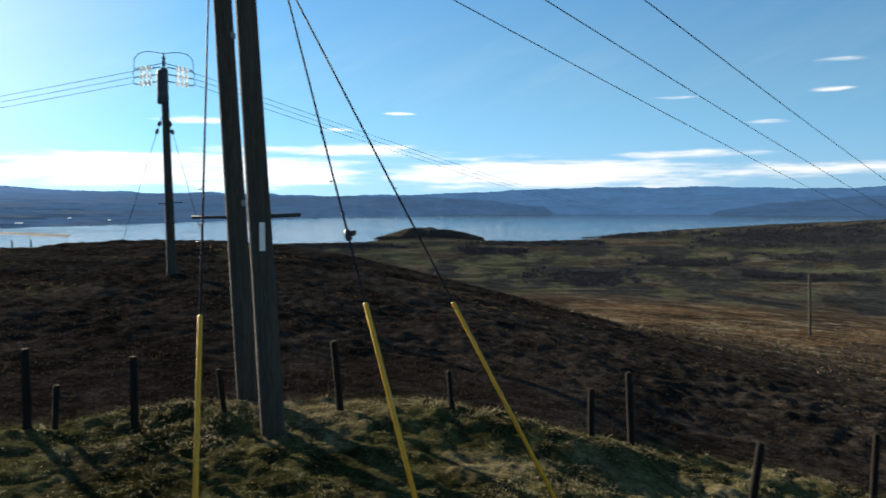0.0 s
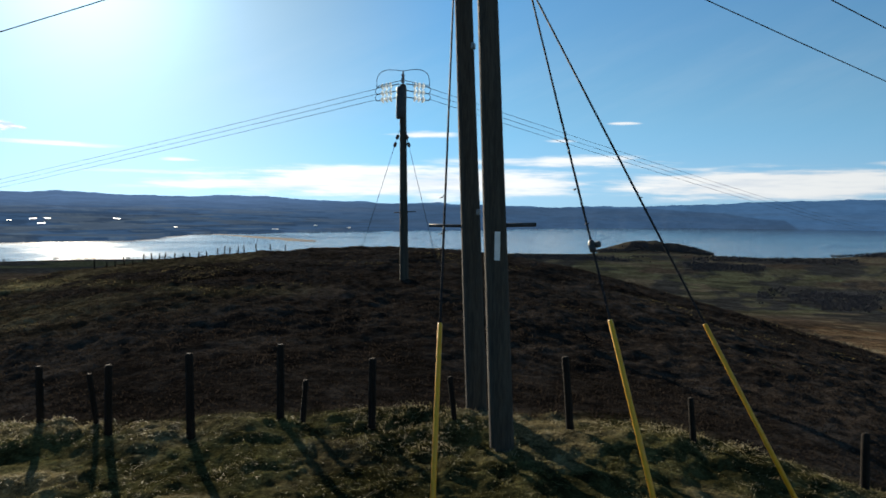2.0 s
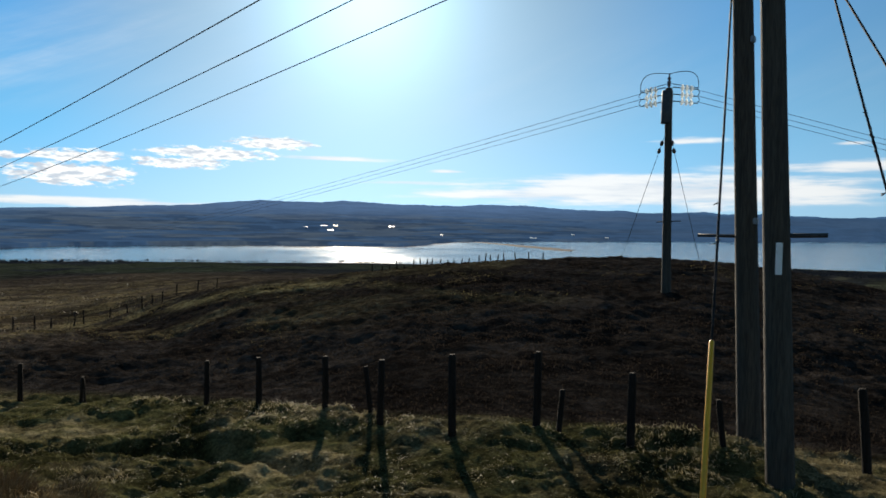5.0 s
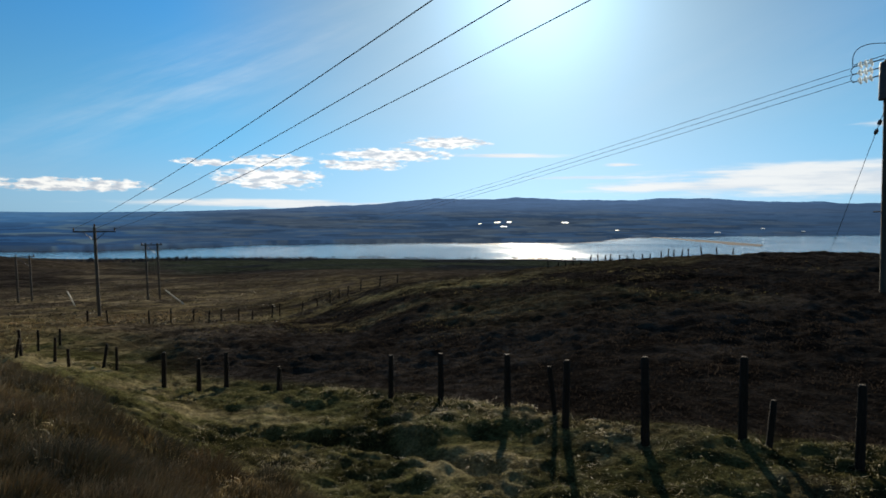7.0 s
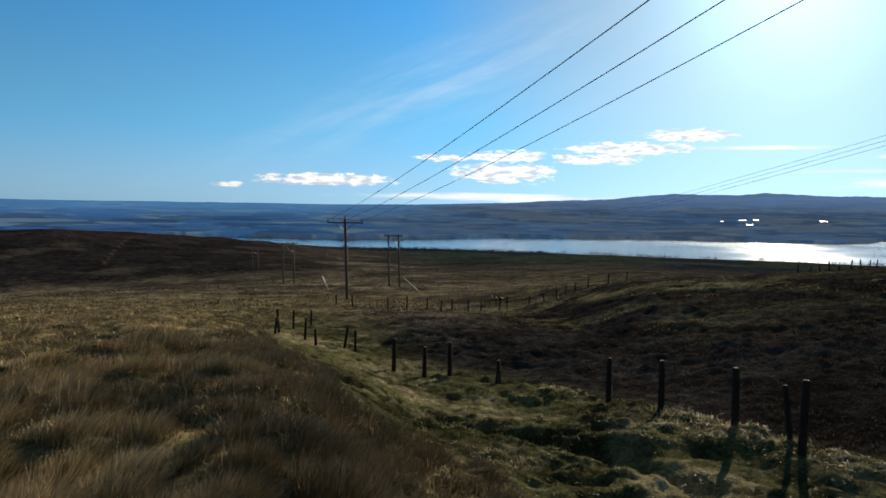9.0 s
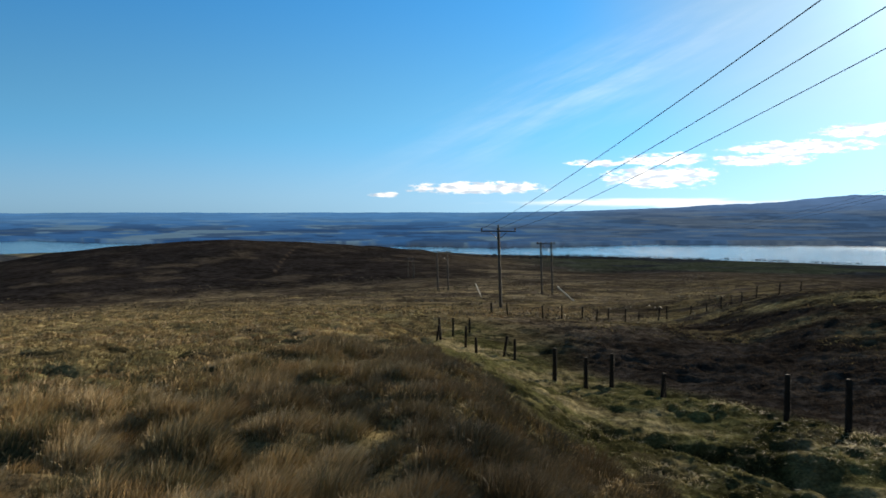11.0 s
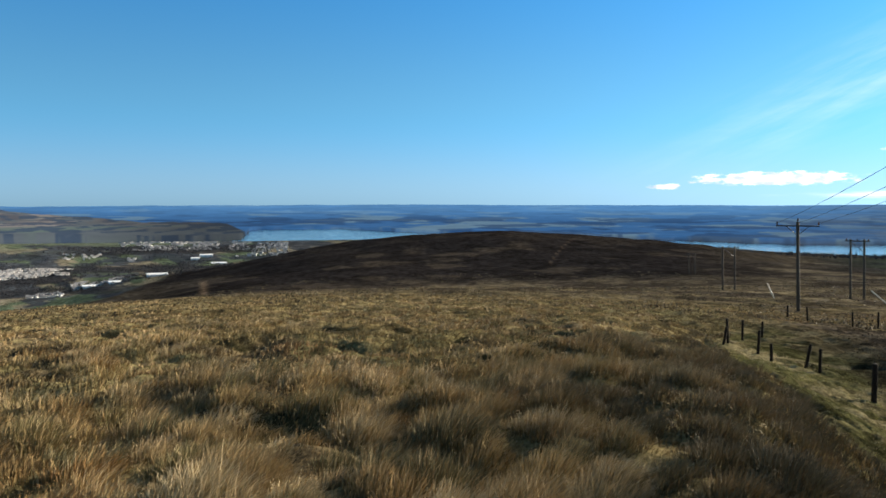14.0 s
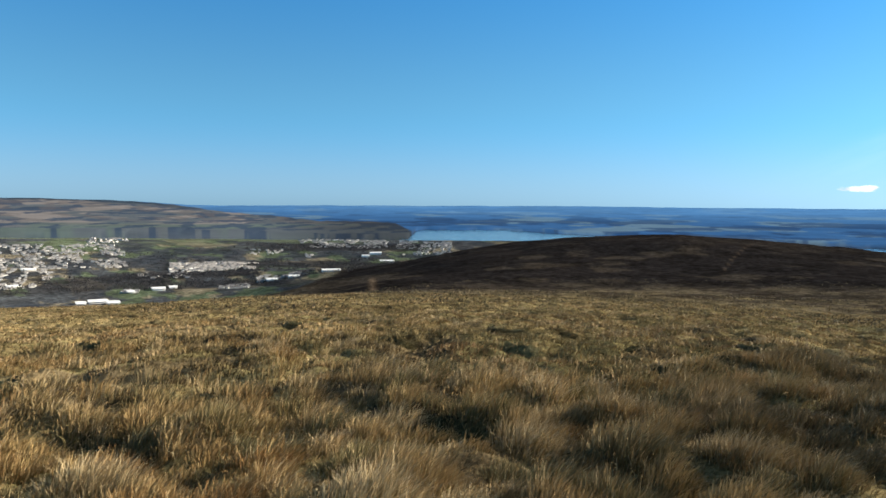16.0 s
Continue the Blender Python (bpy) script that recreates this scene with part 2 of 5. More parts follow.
def around(az, values):
    """A value by azimuth, eased between the columns."""
    az = np.asarray(az, float)
    return sum(np.interp(az + d, AZ, values) for d in (-2.5, -1.0, 0.0, 1.0, 2.5)) / 5


def near_far(az, near, far):
    return near + (far - near) * smooth(az, 52, 66)


def rings(az):
    """The land's section along each azimuth: radii and heights, outwards."""
    az = np.asarray(az, float)
    one = np.ones_like(az)
    fr, fz = around(az, FENCE_R), around(az, FENCE_Z)
    up = lambda r, el: EYE + r * np.tan(np.radians(el))
    rs = [0.0 * one, 1.2 * one, 4.5 * one, fr, fr * 1.4, near_far(az, 28, 50), near_far(az, 42, 75), near_far(az, 80, 112),
          near_far(az, 160, 200), 450 * one, 640 * one, 950 * one, 1500 * one, 2300 * one, 4985 * one]
    zs = [0.0 * one, 0.0 * one, -0.12 - 1.1 * (1 - smooth(az, 52, 82)), fz, up(rs[4], around(az, HOLLOW)), up(rs[5], around(az, SLOPE)),
          up(rs[6], around(az, CREST)), up(rs[7], around(az, BEHIND)), up(rs[8], around(az, MOOR)), up(rs[9], around(az, HILL)),
          up(rs[10], around(az, VALLEY)), up(rs[11], around(az, SHORE)), up(rs[12], around(az, STRAND)), -85.0 * one, -95.0 * one]
    return np.array(rs), np.array(zs)


def section(r, rs, zs):
    """Height at radius r on a section, by a cubic through the rings that does not overshoot."""
    h = np.diff(rs, axis=0)
    d = np.diff(zs, axis=0) / h
    m = np.zeros_like(zs)
    m[1:-1] = np.where(d[:-1] * d[1:] > 0, 2 * d[:-1] * d[1:] / np.where(np.abs(d[:-1] + d[1:]) < 1e-9, 1, d[:-1] + d[1:]), 0)
    m[0], m[-1] = d[0], d[-1]
    out = np.zeros(np.broadcast(r, rs[0]).shape)
    for k in range(len(rs) - 1):
        t = np.clip((r - rs[k]) / h[k], 0, 1)
        v = (zs[k] * (1 + 2 * t) * (1 - t) ** 2 + m[k] * h[k] * t * (1 - t) ** 2
             + zs[k + 1] * t * t * (3 - 2 * t) + m[k + 1] * h[k] * t * t * (t - 1))
        out = np.where((r >= rs[k]) & (r <= rs[k + 1]), v, out)
    return out


def folded(az):
    """Behind the camera the land mirrors what lies ahead."""
    a = (np.asarray(az, float) + 180.0) % 360.0 - 180.0
    a = np.where(a < -40, np.where(a < -125, 150 + (-180 - a) * 0.3, -40.0), a)
    return np.clip(a, -40, 150)


def moor_edge(r):
    """Azimuth at which the green turf gives way to pale moor grass."""
    return np.interp(r, [4.0, 7.2, 8.6, 9.6, 16, 24, 60, 200], [50, 56, 66, 76, 82, 83, 70, 58])


# low humps in the turf: x, y, height, width
BANKS = [(-3.75, 9.06, 0.10, 0.5), (-3.24, 9.4, 0.11, 0.5), (-2.64, 9.5, 0.12, 0.5), (-2.08, 9.45, 0.11, 0.5), (-0.99, 9.46, 0.08, 0.5), (-0.18, 9.29, 0.12, 0.45),
         (0.4, 9.5, 0.11, 0.5), (1.3, 9.3, 0.13, 0.55), (2.0, 9.2, 0.13, 0.6), (3.06, 9.4, 0.10, 0.7), (-6.2, 7.75, 0.07, 0.6), (-4.8, 7.9, 0.08, 0.5), (-7.7, 7.3, 0.07, 0.6),
         (-9.6, 6.3, 0.15, 0.6), (-8.3, 6.5, 0.13, 0.5), (-13.0, 5.9, 0.15, 0.7), (-11.8, 5.4, 0.10, 0.6)]


RUT = [(-6.4, 5.9), (-8.1, 5.65), (-9.6, 5.0), (-10.8, 4.0), (-11.9, 3.0), (-14.0, 2.4), (-18.0, 2.2), (-22.0, 2.6)]


def near_line(x, y):
    """Distance to the rut beside the trodden path."""
    best = np.full(np.shape(x), 99.0)
    for (x0, y0), (x1, y1) in zip(RUT, RUT[1:]):
        dx, dy = x1 - x0, y1 - y0
        t = np.clip(((x - x0) * dx + (y - y0) * dy) / (dx * dx + dy * dy), 0, 1)
        wob = 0.15 * (vnoise(x * 1.1, y * 1.1) - 0.5)
        best = np.minimum(best, np.abs(np.hypot(x - x0 - t * dx, y - y0 - t * dy) + wob))
    return best


def domes(x, y, cell, seed):
    """Rounded hummocks, one in each cell, of uneven size: 0 to 1."""
    out = np.zeros(np.shape(x))
    cx, cy = np.floor(x / cell).astype(int), np.floor(y / cell).astype(int)
    for i in (-1, 0, 1):
        for j in (-1, 0, 1):
            u, v = cx + i, cy + j
            px = (u + _lattice[(u + seed) % 256, (v * 3) % 256]) * cell
            py = (v + _lattice[(u * 5) % 256, (v + seed) % 256]) * cell
            size = _lattice[(u * 7 + seed) % 256, (v * 11) % 256]
            d2 = ((x - px) ** 2 + (y - py) ** 2) / (cell * (0.45 + 0.4 * size)) ** 2
            out = np.maximum(out, (0.35 + 0.65 * size) * np.sqrt(np.maximum(0, 1 - d2)))
    return out


def hummocks(x, y):
    """Scattered tufts with open turf between them."""
    u = x + 0.5 * (fnoise(x * 2.6 + 3, y * 2.6, 3) - 0.5)
    v = y + 0.5 * (fnoise(x * 2.6 + 60, y * 2.6 + 9, 3) - 0.5)
    return np.maximum(domes(u, v, 0.32, 5), 0.75 * domes(u + 7, v, 0.19, 9)) * (0.35 + 0.65 * smooth(fnoise(x * 0.8 + 40, y * 0.8, 2), 0.3, 0.5))


def tussocks(x, y, cell, seed):
    """Clumps of grass, one in each cell: height 0 to 1, the way out from the middle, and a number of its own for each clump."""
    u = x + 0.35 * cell * (fnoise(x * 1.7 + 3, y * 1.7, 2) - 0.5) * 2
    v = y + 0.35 * cell * (fnoise(x * 1.7 + 44, y * 1.7 + 9, 2) - 0.5) * 2
    cx, cy = np.floor(u / cell).astype(int), np.floor(v / cell).astype(int)
    high, ox, oy, own = (np.zeros(np.shape(x)) for _ in range(4))
    for i in (-1, 0, 1):
        for j in (-1, 0, 1):
            a, b = cx + i, cy + j
            dx = u - (a + _lattice[(a + seed) % 256, (b * 3) % 256]) * cell
            dy = v - (b + _lattice[(a * 5) % 256, (b + seed) % 256]) * cell
            size = _lattice[(a * 7 + seed) % 256, (b * 11) % 256]
            reach = cell * (0.4 + 0.5 * size)
            h = (0.4 + 0.6 * size) * np.maximum(0, 1 - (dx * dx + dy * dy) / reach ** 2)
            best = h > high
            high, ox, oy = np.where(best, h, high), np.where(best, dx / reach, ox), np.where(best, dy / reach, oy)
            own = np.where(best, _lattice[(a * 13 + seed) % 256, (b * 5 + 7) % 256], own)
    return high, ox, oy, own


def only(mask, height, x, y):
    """A height worked out where the mask holds, and nought elsewhere."""
    out = np.zeros(np.shape(x))
    if np.any(mask):
        out[mask] = height(x[mask], y[mask])
    return out


def relief(x, y, r, az):
    """Tussocks and bumps."""
    rim, fr = near_line(x, y), fr_of(az)
    turf = (1 - smooth(r, fr * 1.0, fr * 1.1)) * smooth(r, 1.2, 3.5)
    lawn = smooth(moor_edge(r) + 3 - az, 0, 5)
    bumps = (fnoise(x * 0.9, y * 0.9, 3) - 0.5) * 0.07 + (only(turf * lawn > 0, hummocks, x, y) * (0.12 + 0.06 * smooth(r, 9, 11)) + (fnoise(x * 5.2, y * 5.2, 4) - 0.5) * 0.09 - 0.05) * lawn
    moor = smooth(az, moor_edge(r) - 1, moor_edge(r) + 4) * smooth(r, 2.0, 5.0) * (1 - smooth(r, 45, 80))
    clumps = only(moor > 0, lambda u, v: tussocks(u, v, 0.85, 3)[0] * 0.19 + tussocks(u + 90, v, 2.1, 8)[0] * 0.16 - 0.08, x, y)
    heath = smooth(r, fr * 1.0, fr * 1.2) * (1 - smooth(r, 120, 260))
    big = ((fnoise(x * 0.7 + 9, y * 0.7, 4) - 0.5) * 0.3 + (fnoise(x * 2.6, y * 2.6 + 5, 4) - 0.5) * 0.28) * smooth(r, 10, 18)
    far = (fnoise(x * 0.02 + 3, y * 0.02, 4) - 0.5) * 5.0 * smooth(r, 150, 420) * (1 - 0.7 * smooth(r, 600, 900))
    island = 27.0 * np.exp(-np.abs((az - 1.2) / 4.2) ** 2.6 - ((r - 1290) / 95) ** 2) * (0.8 + 0.4 * fnoise(az * 0.9, r * 0.01))
    bank = sum(h * np.exp(-((x - u) ** 2 + (y - v) ** 2) / w ** 2) for u, v, h, w in BANKS)
    lip = 0.05 * np.exp(-((r - fr * 0.97) / 0.55) ** 2) * (1 - smooth(az, 70, 80)) * (0.4 + 1.2 * fnoise(x * 0.8 + 70, y * 0.8, 2))
    rut = 0.05 * np.exp(-((rim - 0.5) / 0.3) ** 2) - 0.15 * np.exp(-(rim / 0.17) ** 2)
    return turf * bumps + moor * clumps + heath * big * (1 - 0.6 * moor) + far + island + bank + lip + rut


def fr_of(az):
    return around(az, FENCE_R)


def ground_z(x, y):
    """Height of the land at places, as arrays or numbers."""
    x, y = np.atleast_1d(np.asarray(x, float)), np.atleast_1d(np.asarray(y, float))
    r, az = np.hypot(x, y), folded(np.degrees(np.arctan2(-x, y)))
    rs, zs = rings(az)
    return section(r, rs, zs) + relief(x, y, r, az)


def at(az, r):
    """The place on the ground at an azimuth and a distance."""
    a = radians(az)
    x, y = -math.sin(a) * r, math.cos(a) * r
    return Vector((x, y, float(ground_z(x, y)[0])))


def grid_mesh(name, verts, rows, cols, wrap):
    """A mesh of quads from rows x cols vertices."""
    i = np.arange((rows - 1) * (cols if wrap else cols - 1))
    w = cols if wrap else cols - 1
    a, b = i // w, i % w
    c = (b + 1) % cols
    quads = np.stack([a * cols + b, a * cols + c, (a + 1) * cols + c, (a + 1) * cols + b], 1)
    return raw_mesh(name, verts, quads)


def raw_mesh(name, verts, faces, flat=False):
    me = bpy.data.meshes.new(name)
    n, k = faces.shape
    me.vertices.add(len(verts))
    me.vertices.foreach_set("co", np.asarray(verts, np.float32).ravel())
    me.loops.add(n * k)
    me.loops.foreach_set("vertex_index", faces.astype(np.int32).ravel())
    me.polygons.add(n)
    me.polygons.foreach_set("loop_start", np.arange(0, n * k, k, dtype=np.int32))
    me.polygons.foreach_set("loop_total", np.full(n, k, np.int32))
    me.polygons.foreach_set("use_smooth", np.full(n, not flat, bool))
    me.update(calc_edges=True)
    return me


def paint(me, name, rgb):
    layer = me.color_attributes.new(name, "FLOAT_COLOR", "POINT")
    layer.data.foreach_set("color", np.concatenate([rgb, np.ones((len(rgb), 1))], 1).astype(np.float32).ravel())


def blend(base, colour, w):
    return base + (np.array(colour) - base) * np.clip(w, 0, 1)[:, None]


# woods: two azimuths, two elevations as seen from the eye, number of trees
LOW_WOODS = [(-15, -7, -6.3, -5.0, 420), (-22.5, -15, -4.6, -4.0, 260), (-6.5, -1.2, -3.9, -3.4, 160), (-32, -20, -2.9, -1.6, 800),
             (-18, -11.5, -2.5, -2.2, 160), (-32, -22.5, -5.3, -4.9, 200), (-3.5, 5.5, -2.6, -2.0, 300), (2, 12, -3.4, -3.1, 140), (36, 62, -3.5, -3.35, 260),
             (62, 80, -3.5, -3.3, 160), (-32, -24, -3.9, -3.4, 200), (-12, -2, -3.2, -2.9, 160)]
TOWN_WOODS = [(122, 150, -6.4, -5.8, 420), (118, 136, -5.0, -4.4, 320), (118, 131, -3.6, -3.1, 300), (131, 140, -5.6, -5.2, 220), (136, 146, -5.9, -5.4, 160)]


def crest_band(az, up):
    """How much bleached grass grows along the crest of the heath, by direction and elevation."""
    line = np.interp(az, [26, 34, 44, 52.6, 58, 62.5, 70], [-6.1, -6.1, -5.0, -5.7, -6.75, -7.7, -8.6])
    return np.exp(-((up - line) / 0.33) ** 2) * smooth(az, 24, 32) * (1 - smooth(az, 68, 76)) * (0.35 + 0.65 * smooth(az, 40, 48))


def cover(x, y, z):
    """Base colours of what grows on the land, with haze tinted into the valley."""
    r, az = np.hypot(x, y), folded(np.degrees(np.arctan2(-x, y)))
    n1, n2, n3 = fnoise(x * 0.9, y * 0.9), fnoise(x * 0.12 + 50, y * 0.12, 5), fnoise(x * 0.012, y * 0.012 + 9, 5)
    fr = fr_of(az)
    moss, straw = np.array([0.058, 0.055, 0.023]), np.array([0.15, 0.122, 0.068])
    band = fnoise(az * 0.32 + 8, np.log(np.maximum(r, 1)) * 17, 4)
    c = np.tile(moss, (len(x), 1))
    c = blend(c, straw, smooth(n1, 0.45, 0.7) * 0.75)
    # heather beyond the fence
    heather = smooth(r, fr * 1.0, fr * 1.1) * (1 - smooth(az + 10 * (n2 - 0.5), 66, 76))
    c = blend(c, (0.027, 0.023, 0.02), heather)
    c = blend(c, (0.14, 0.115, 0.06), heather * smooth(n2, 0.58, 0.7) * smooth(r, 18, 28) * smooth(az, 14, 28) * 0.5)
    up = np.degrees(np.arctan2(z - EYE, np.maximum(r, 1)))
    c = blend(c, (0.2, 0.168, 0.085), heather * crest_band(az, up) * smooth(r, 17, 22) * (1 - smooth(r, 90, 120)) * smooth(n1 * 0.5 + n2 * 0.5, 0.4, 0.56))
    # pale moor grass
    edge = moor_edge(r)
    moor = smooth(az, edge - 1.5, edge + 2.5) * smooth(r, 1, 3)
    clump = only((moor > 0) & (r < 90), lambda u, v: tussocks(u, v, 0.85, 3)[0], x, y)
    own = fnoise(x * 0.5 + 11, y * 0.5, 2)
    c = blend(c, (0.085, 0.07, 0.036), moor)
    c = blend(c, (0.27, 0.21, 0.1), moor * smooth(clump, 0.1, 0.5) * (0.45 + 0.55 * own) * (0.3 + 0.7 * smooth(r, 10, 17)))
    c = blend(c, (0.14, 0.12, 0.056), moor * smooth(n2, 0.48, 0.6) * 0.7)
    c = blend(c, (0.075, 0.055, 0.036), moor * smooth(n1 * 0.5 + n2 * 0.5, 0.54, 0.62) * 0.7)
    tuft = smooth(fnoise(x * 0.45 + 3, y * 0.3, 4), 0.5, 0.6) * smooth(r, 24, 40) * (1 - smooth(r, 140, 200)) * smooth(az, 48, 58)
    brown = np.maximum(smooth(r, 45, 110), smooth(r, fr * 1.15, fr * 1.6) * smooth(az, 62, 70) * (1 - smooth(az, 76, 84)))
    c = blend(c, (0.057, 0.046, 0.036), brown)
    c = blend(c, (0.115, 0.09, 0.058), brown * smooth(n3 * 0.6 + n2 * 0.4, 0.47, 0.62) * 0.7)
    c = blend(c, (0.16, 0.125, 0.062), tuft * 0.65)
    rust = smooth(r, 44, 90) * (1 - smooth(r, 170, 240)) * (1 - smooth(az, -6, 6))
    c = blend(c, (0.088, 0.058, 0.034), rust * 0.85)
    c = blend(c, (0.036, 0.03, 0.025), rust * smooth(fnoise(x * 0.12, y * 0.09, 4), 0.48, 0.56) * 0.85)
    c = blend(c, (0.2, 0.17, 0.11), rust * smooth(fnoise(x * 0.16 + 20, y * 0.16, 4), 0.6, 0.68) * 0.45)
    strips = smooth(r, 60, 110) * (1 - smooth(r, 260, 330)) * smooth(az, 60, 72)
    c = blend(c, (0.045, 0.036, 0.028), strips * smooth(band, 0.48, 0.58) * 0.8)
    c = blend(c, (0.17, 0.135, 0.085), strips * (1 - smooth(band, 0.36, 0.44)) * 0.6)
    # dark hill
    vale = np.interp(az, [112, 120, 128, 150], [720, 640, 330, 260])
    dark = smooth(r, 185 + 60 * (n3 - 0.5), 235 + 60 * (n3 - 0.5)) * (1 - smooth(r, 720, 800)) * smooth(az, 76, 86) * (1 - smooth(az, 122, 132))
    c = blend(c, (0.021, 0.018, 0.017), dark)
    c = blend(c, (0.085, 0.067, 0.048), dark * smooth(band * 0.6 + n3 * 0.4, 0.53, 0.6) * 0.45 * (1 - 0.7 * smooth(r, 300, 400)))
    scar = np.exp(-((az - 94.2 + (r - 330) * 0.012) / 0.06) ** 2) * smooth(r, 240, 260) * (1 - smooth(r, 400, 430))
    c = blend(c, (0.14, 0.1, 0.07), scar * 0.5)
    c = blend(c, (0.2, 0.135, 0.085), 0.7 * np.exp(-((az - 122.1) / 0.25) ** 2) * smooth(r, 205, 225) * (1 - smooth(r, 300, 330)))
    # fields and woods of the lowland
    low = smooth(r, 170, 260) * (1 - smooth(az, 50, 62)) + smooth(r, vale * 0.98, vale * 1.1) * smooth(az, 76, 84)
    low = np.clip(low, 0, 1)
    patch = _lattice[(np.floor(r / 95 + n3 * 1.5)).astype(int) % 256, (np.floor(az * np.minimum(r, 900) / 900 / 4.5 + n3)).astype(int) % 256]
    field = np.where((patch < 0.3)[:, None], np.array([0.056, 0.057, 0.04]),
                     np.where((patch < 0.55)[:, None], np.array([0.075, 0.067, 0.05]),
                              np.where((patch < 0.78)[:, None], np.array([0.04, 0.042, 0.03]), np.array([0.045, 0.038, 0.031]))))
    lnr = np.log(np.maximum(r, 1))
    field = blend(field, (0.088, 0.08, 0.06), (1 - smooth(band, 0.36, 0.42)) * 0.6)
    field = blend(field, (0.064, 0.07, 0.044), smooth(fnoise(az * 0.3 + 70, lnr * 11, 3), 0.6, 0.64) * 0.8)
    field = blend(field, (0.026, 0.028, 0.03), smooth(fnoise(az * 0.45 + 60, lnr * 7, 4), 0.48, 0.54) * 0.9)
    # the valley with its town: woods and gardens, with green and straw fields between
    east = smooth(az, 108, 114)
    # blue-grey put into these base colours stands in for distance haze
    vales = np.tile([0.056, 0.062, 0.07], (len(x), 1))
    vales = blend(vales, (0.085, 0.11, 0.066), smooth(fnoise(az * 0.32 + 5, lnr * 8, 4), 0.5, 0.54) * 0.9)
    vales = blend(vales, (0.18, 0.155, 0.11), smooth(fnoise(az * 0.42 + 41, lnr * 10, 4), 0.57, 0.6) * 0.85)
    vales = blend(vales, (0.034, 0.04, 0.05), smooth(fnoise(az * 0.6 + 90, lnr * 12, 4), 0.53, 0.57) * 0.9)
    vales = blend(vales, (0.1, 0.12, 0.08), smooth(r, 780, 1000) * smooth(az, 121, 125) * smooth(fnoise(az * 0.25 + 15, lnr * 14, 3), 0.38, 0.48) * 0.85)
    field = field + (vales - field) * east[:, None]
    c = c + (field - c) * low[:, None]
    c = blend(c, (0.027, 0.03, 0.033), smooth(r, 250, 330) * smooth(az, 30, 42) * (1 - smooth(az, 70, 78)))
    c = blend(c, (0.044, 0.052, 0.034), smooth(r, 250, 330) * smooth(az, 30, 42) * (1 - smooth(az, 70, 78)) * smooth(fnoise(az * 0.14 + 2, lnr * 5, 3), 0.48, 0.54) * 0.85)
    rag = fnoise(az * 0.9, up * 3.0, 3) - 0.5
    for a0, a1, e0, e1, _ in LOW_WOODS + TOWN_WOODS:
        d = np.maximum(np.abs(az - (a0 + a1) / 2) / ((a1 - a0) / 2), np.abs(up - (e0 + e1) / 2) / max((e1 - e0) / 2, 0.15))
        c = blend(c, (0.03, 0.031, 0.034), low * (1 - smooth(d + rag * 1.6, 0.85, 1.1)) * 0.85)
    c = blend(c, (0.06, 0.052, 0.04), smooth(r, 1150, 1180) * (1 - smooth(az, 6, 9)) * smooth(az, -6, -4))
    return c * (0.8 + 0.4 * n1)[:, None]


def ground_material():
    m, n = material("moorland")
    col = n.add("ShaderNodeAttribute", attribute_name="cover").outputs["Color"]
    p = n.add("ShaderNodeTexCoord").outputs["Object"]
    fine, mid, wide, vast = n.noise(p, 22.0, 5.0, 0.7), n.noise(p, 3.2, 5.0, 0.65), n.noise(p, 0.4, 6.0, 0.7), n.noise(p, 0.06, 6.0, 0.65)
    k = n.math("ADD", n.math("MULTIPLY", n.ramp(fine, 0.3, 0.7, 0.55, 1.45), n.ramp(mid, 0.3, 0.7, 0.6, 1.4)), 0.0)
    k = n.math("MULTIPLY", n.math("MULTIPLY", k, n.ramp(wide, 0.38, 0.62, 0.55, 1.45)), n.ramp(vast, 0.35, 0.65, 0.7, 1.3))
    grey = n.add("ShaderNodeCombineColor", {0: k, 1: k, 2: k}).outputs[0]
    matt(n, n.mix(1.0, col, grey, "MULTIPLY"), n.math("ADD", n.math("MULTIPLY", fine, 0.35), mid), 0.7, 0.1)
    return m


def build_ground():
    front = np.arange(-46, 156, 0.22)
    back = np.arange(157, 313, 2.0)
    az = np.concatenate([front, back])
    r = np.concatenate([[0.02, 0.5, 1.0, 1.6, 2.2, 2.8], np.geomspace(3.2, 14, 230), np.geomspace(14.1, 60, 190), np.geomspace(60.8, 4985, 250)])
    A, R = np.meshgrid(radians(1) * az, r)
    x, y = (-np.sin(A) * R).ravel(), (np.cos(A) * R).ravel()
    z = ground_z(x, y)
    me = grid_mesh("ground", np.stack([x, y, z], 1), len(r), len(az), True)
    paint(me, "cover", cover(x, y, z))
    me.materials.append(ground_material())
    return tagged(new("ground", me), "rough winter moorland with tussock grass, heather and far fields", "ground", kind="structure")


build_ground()


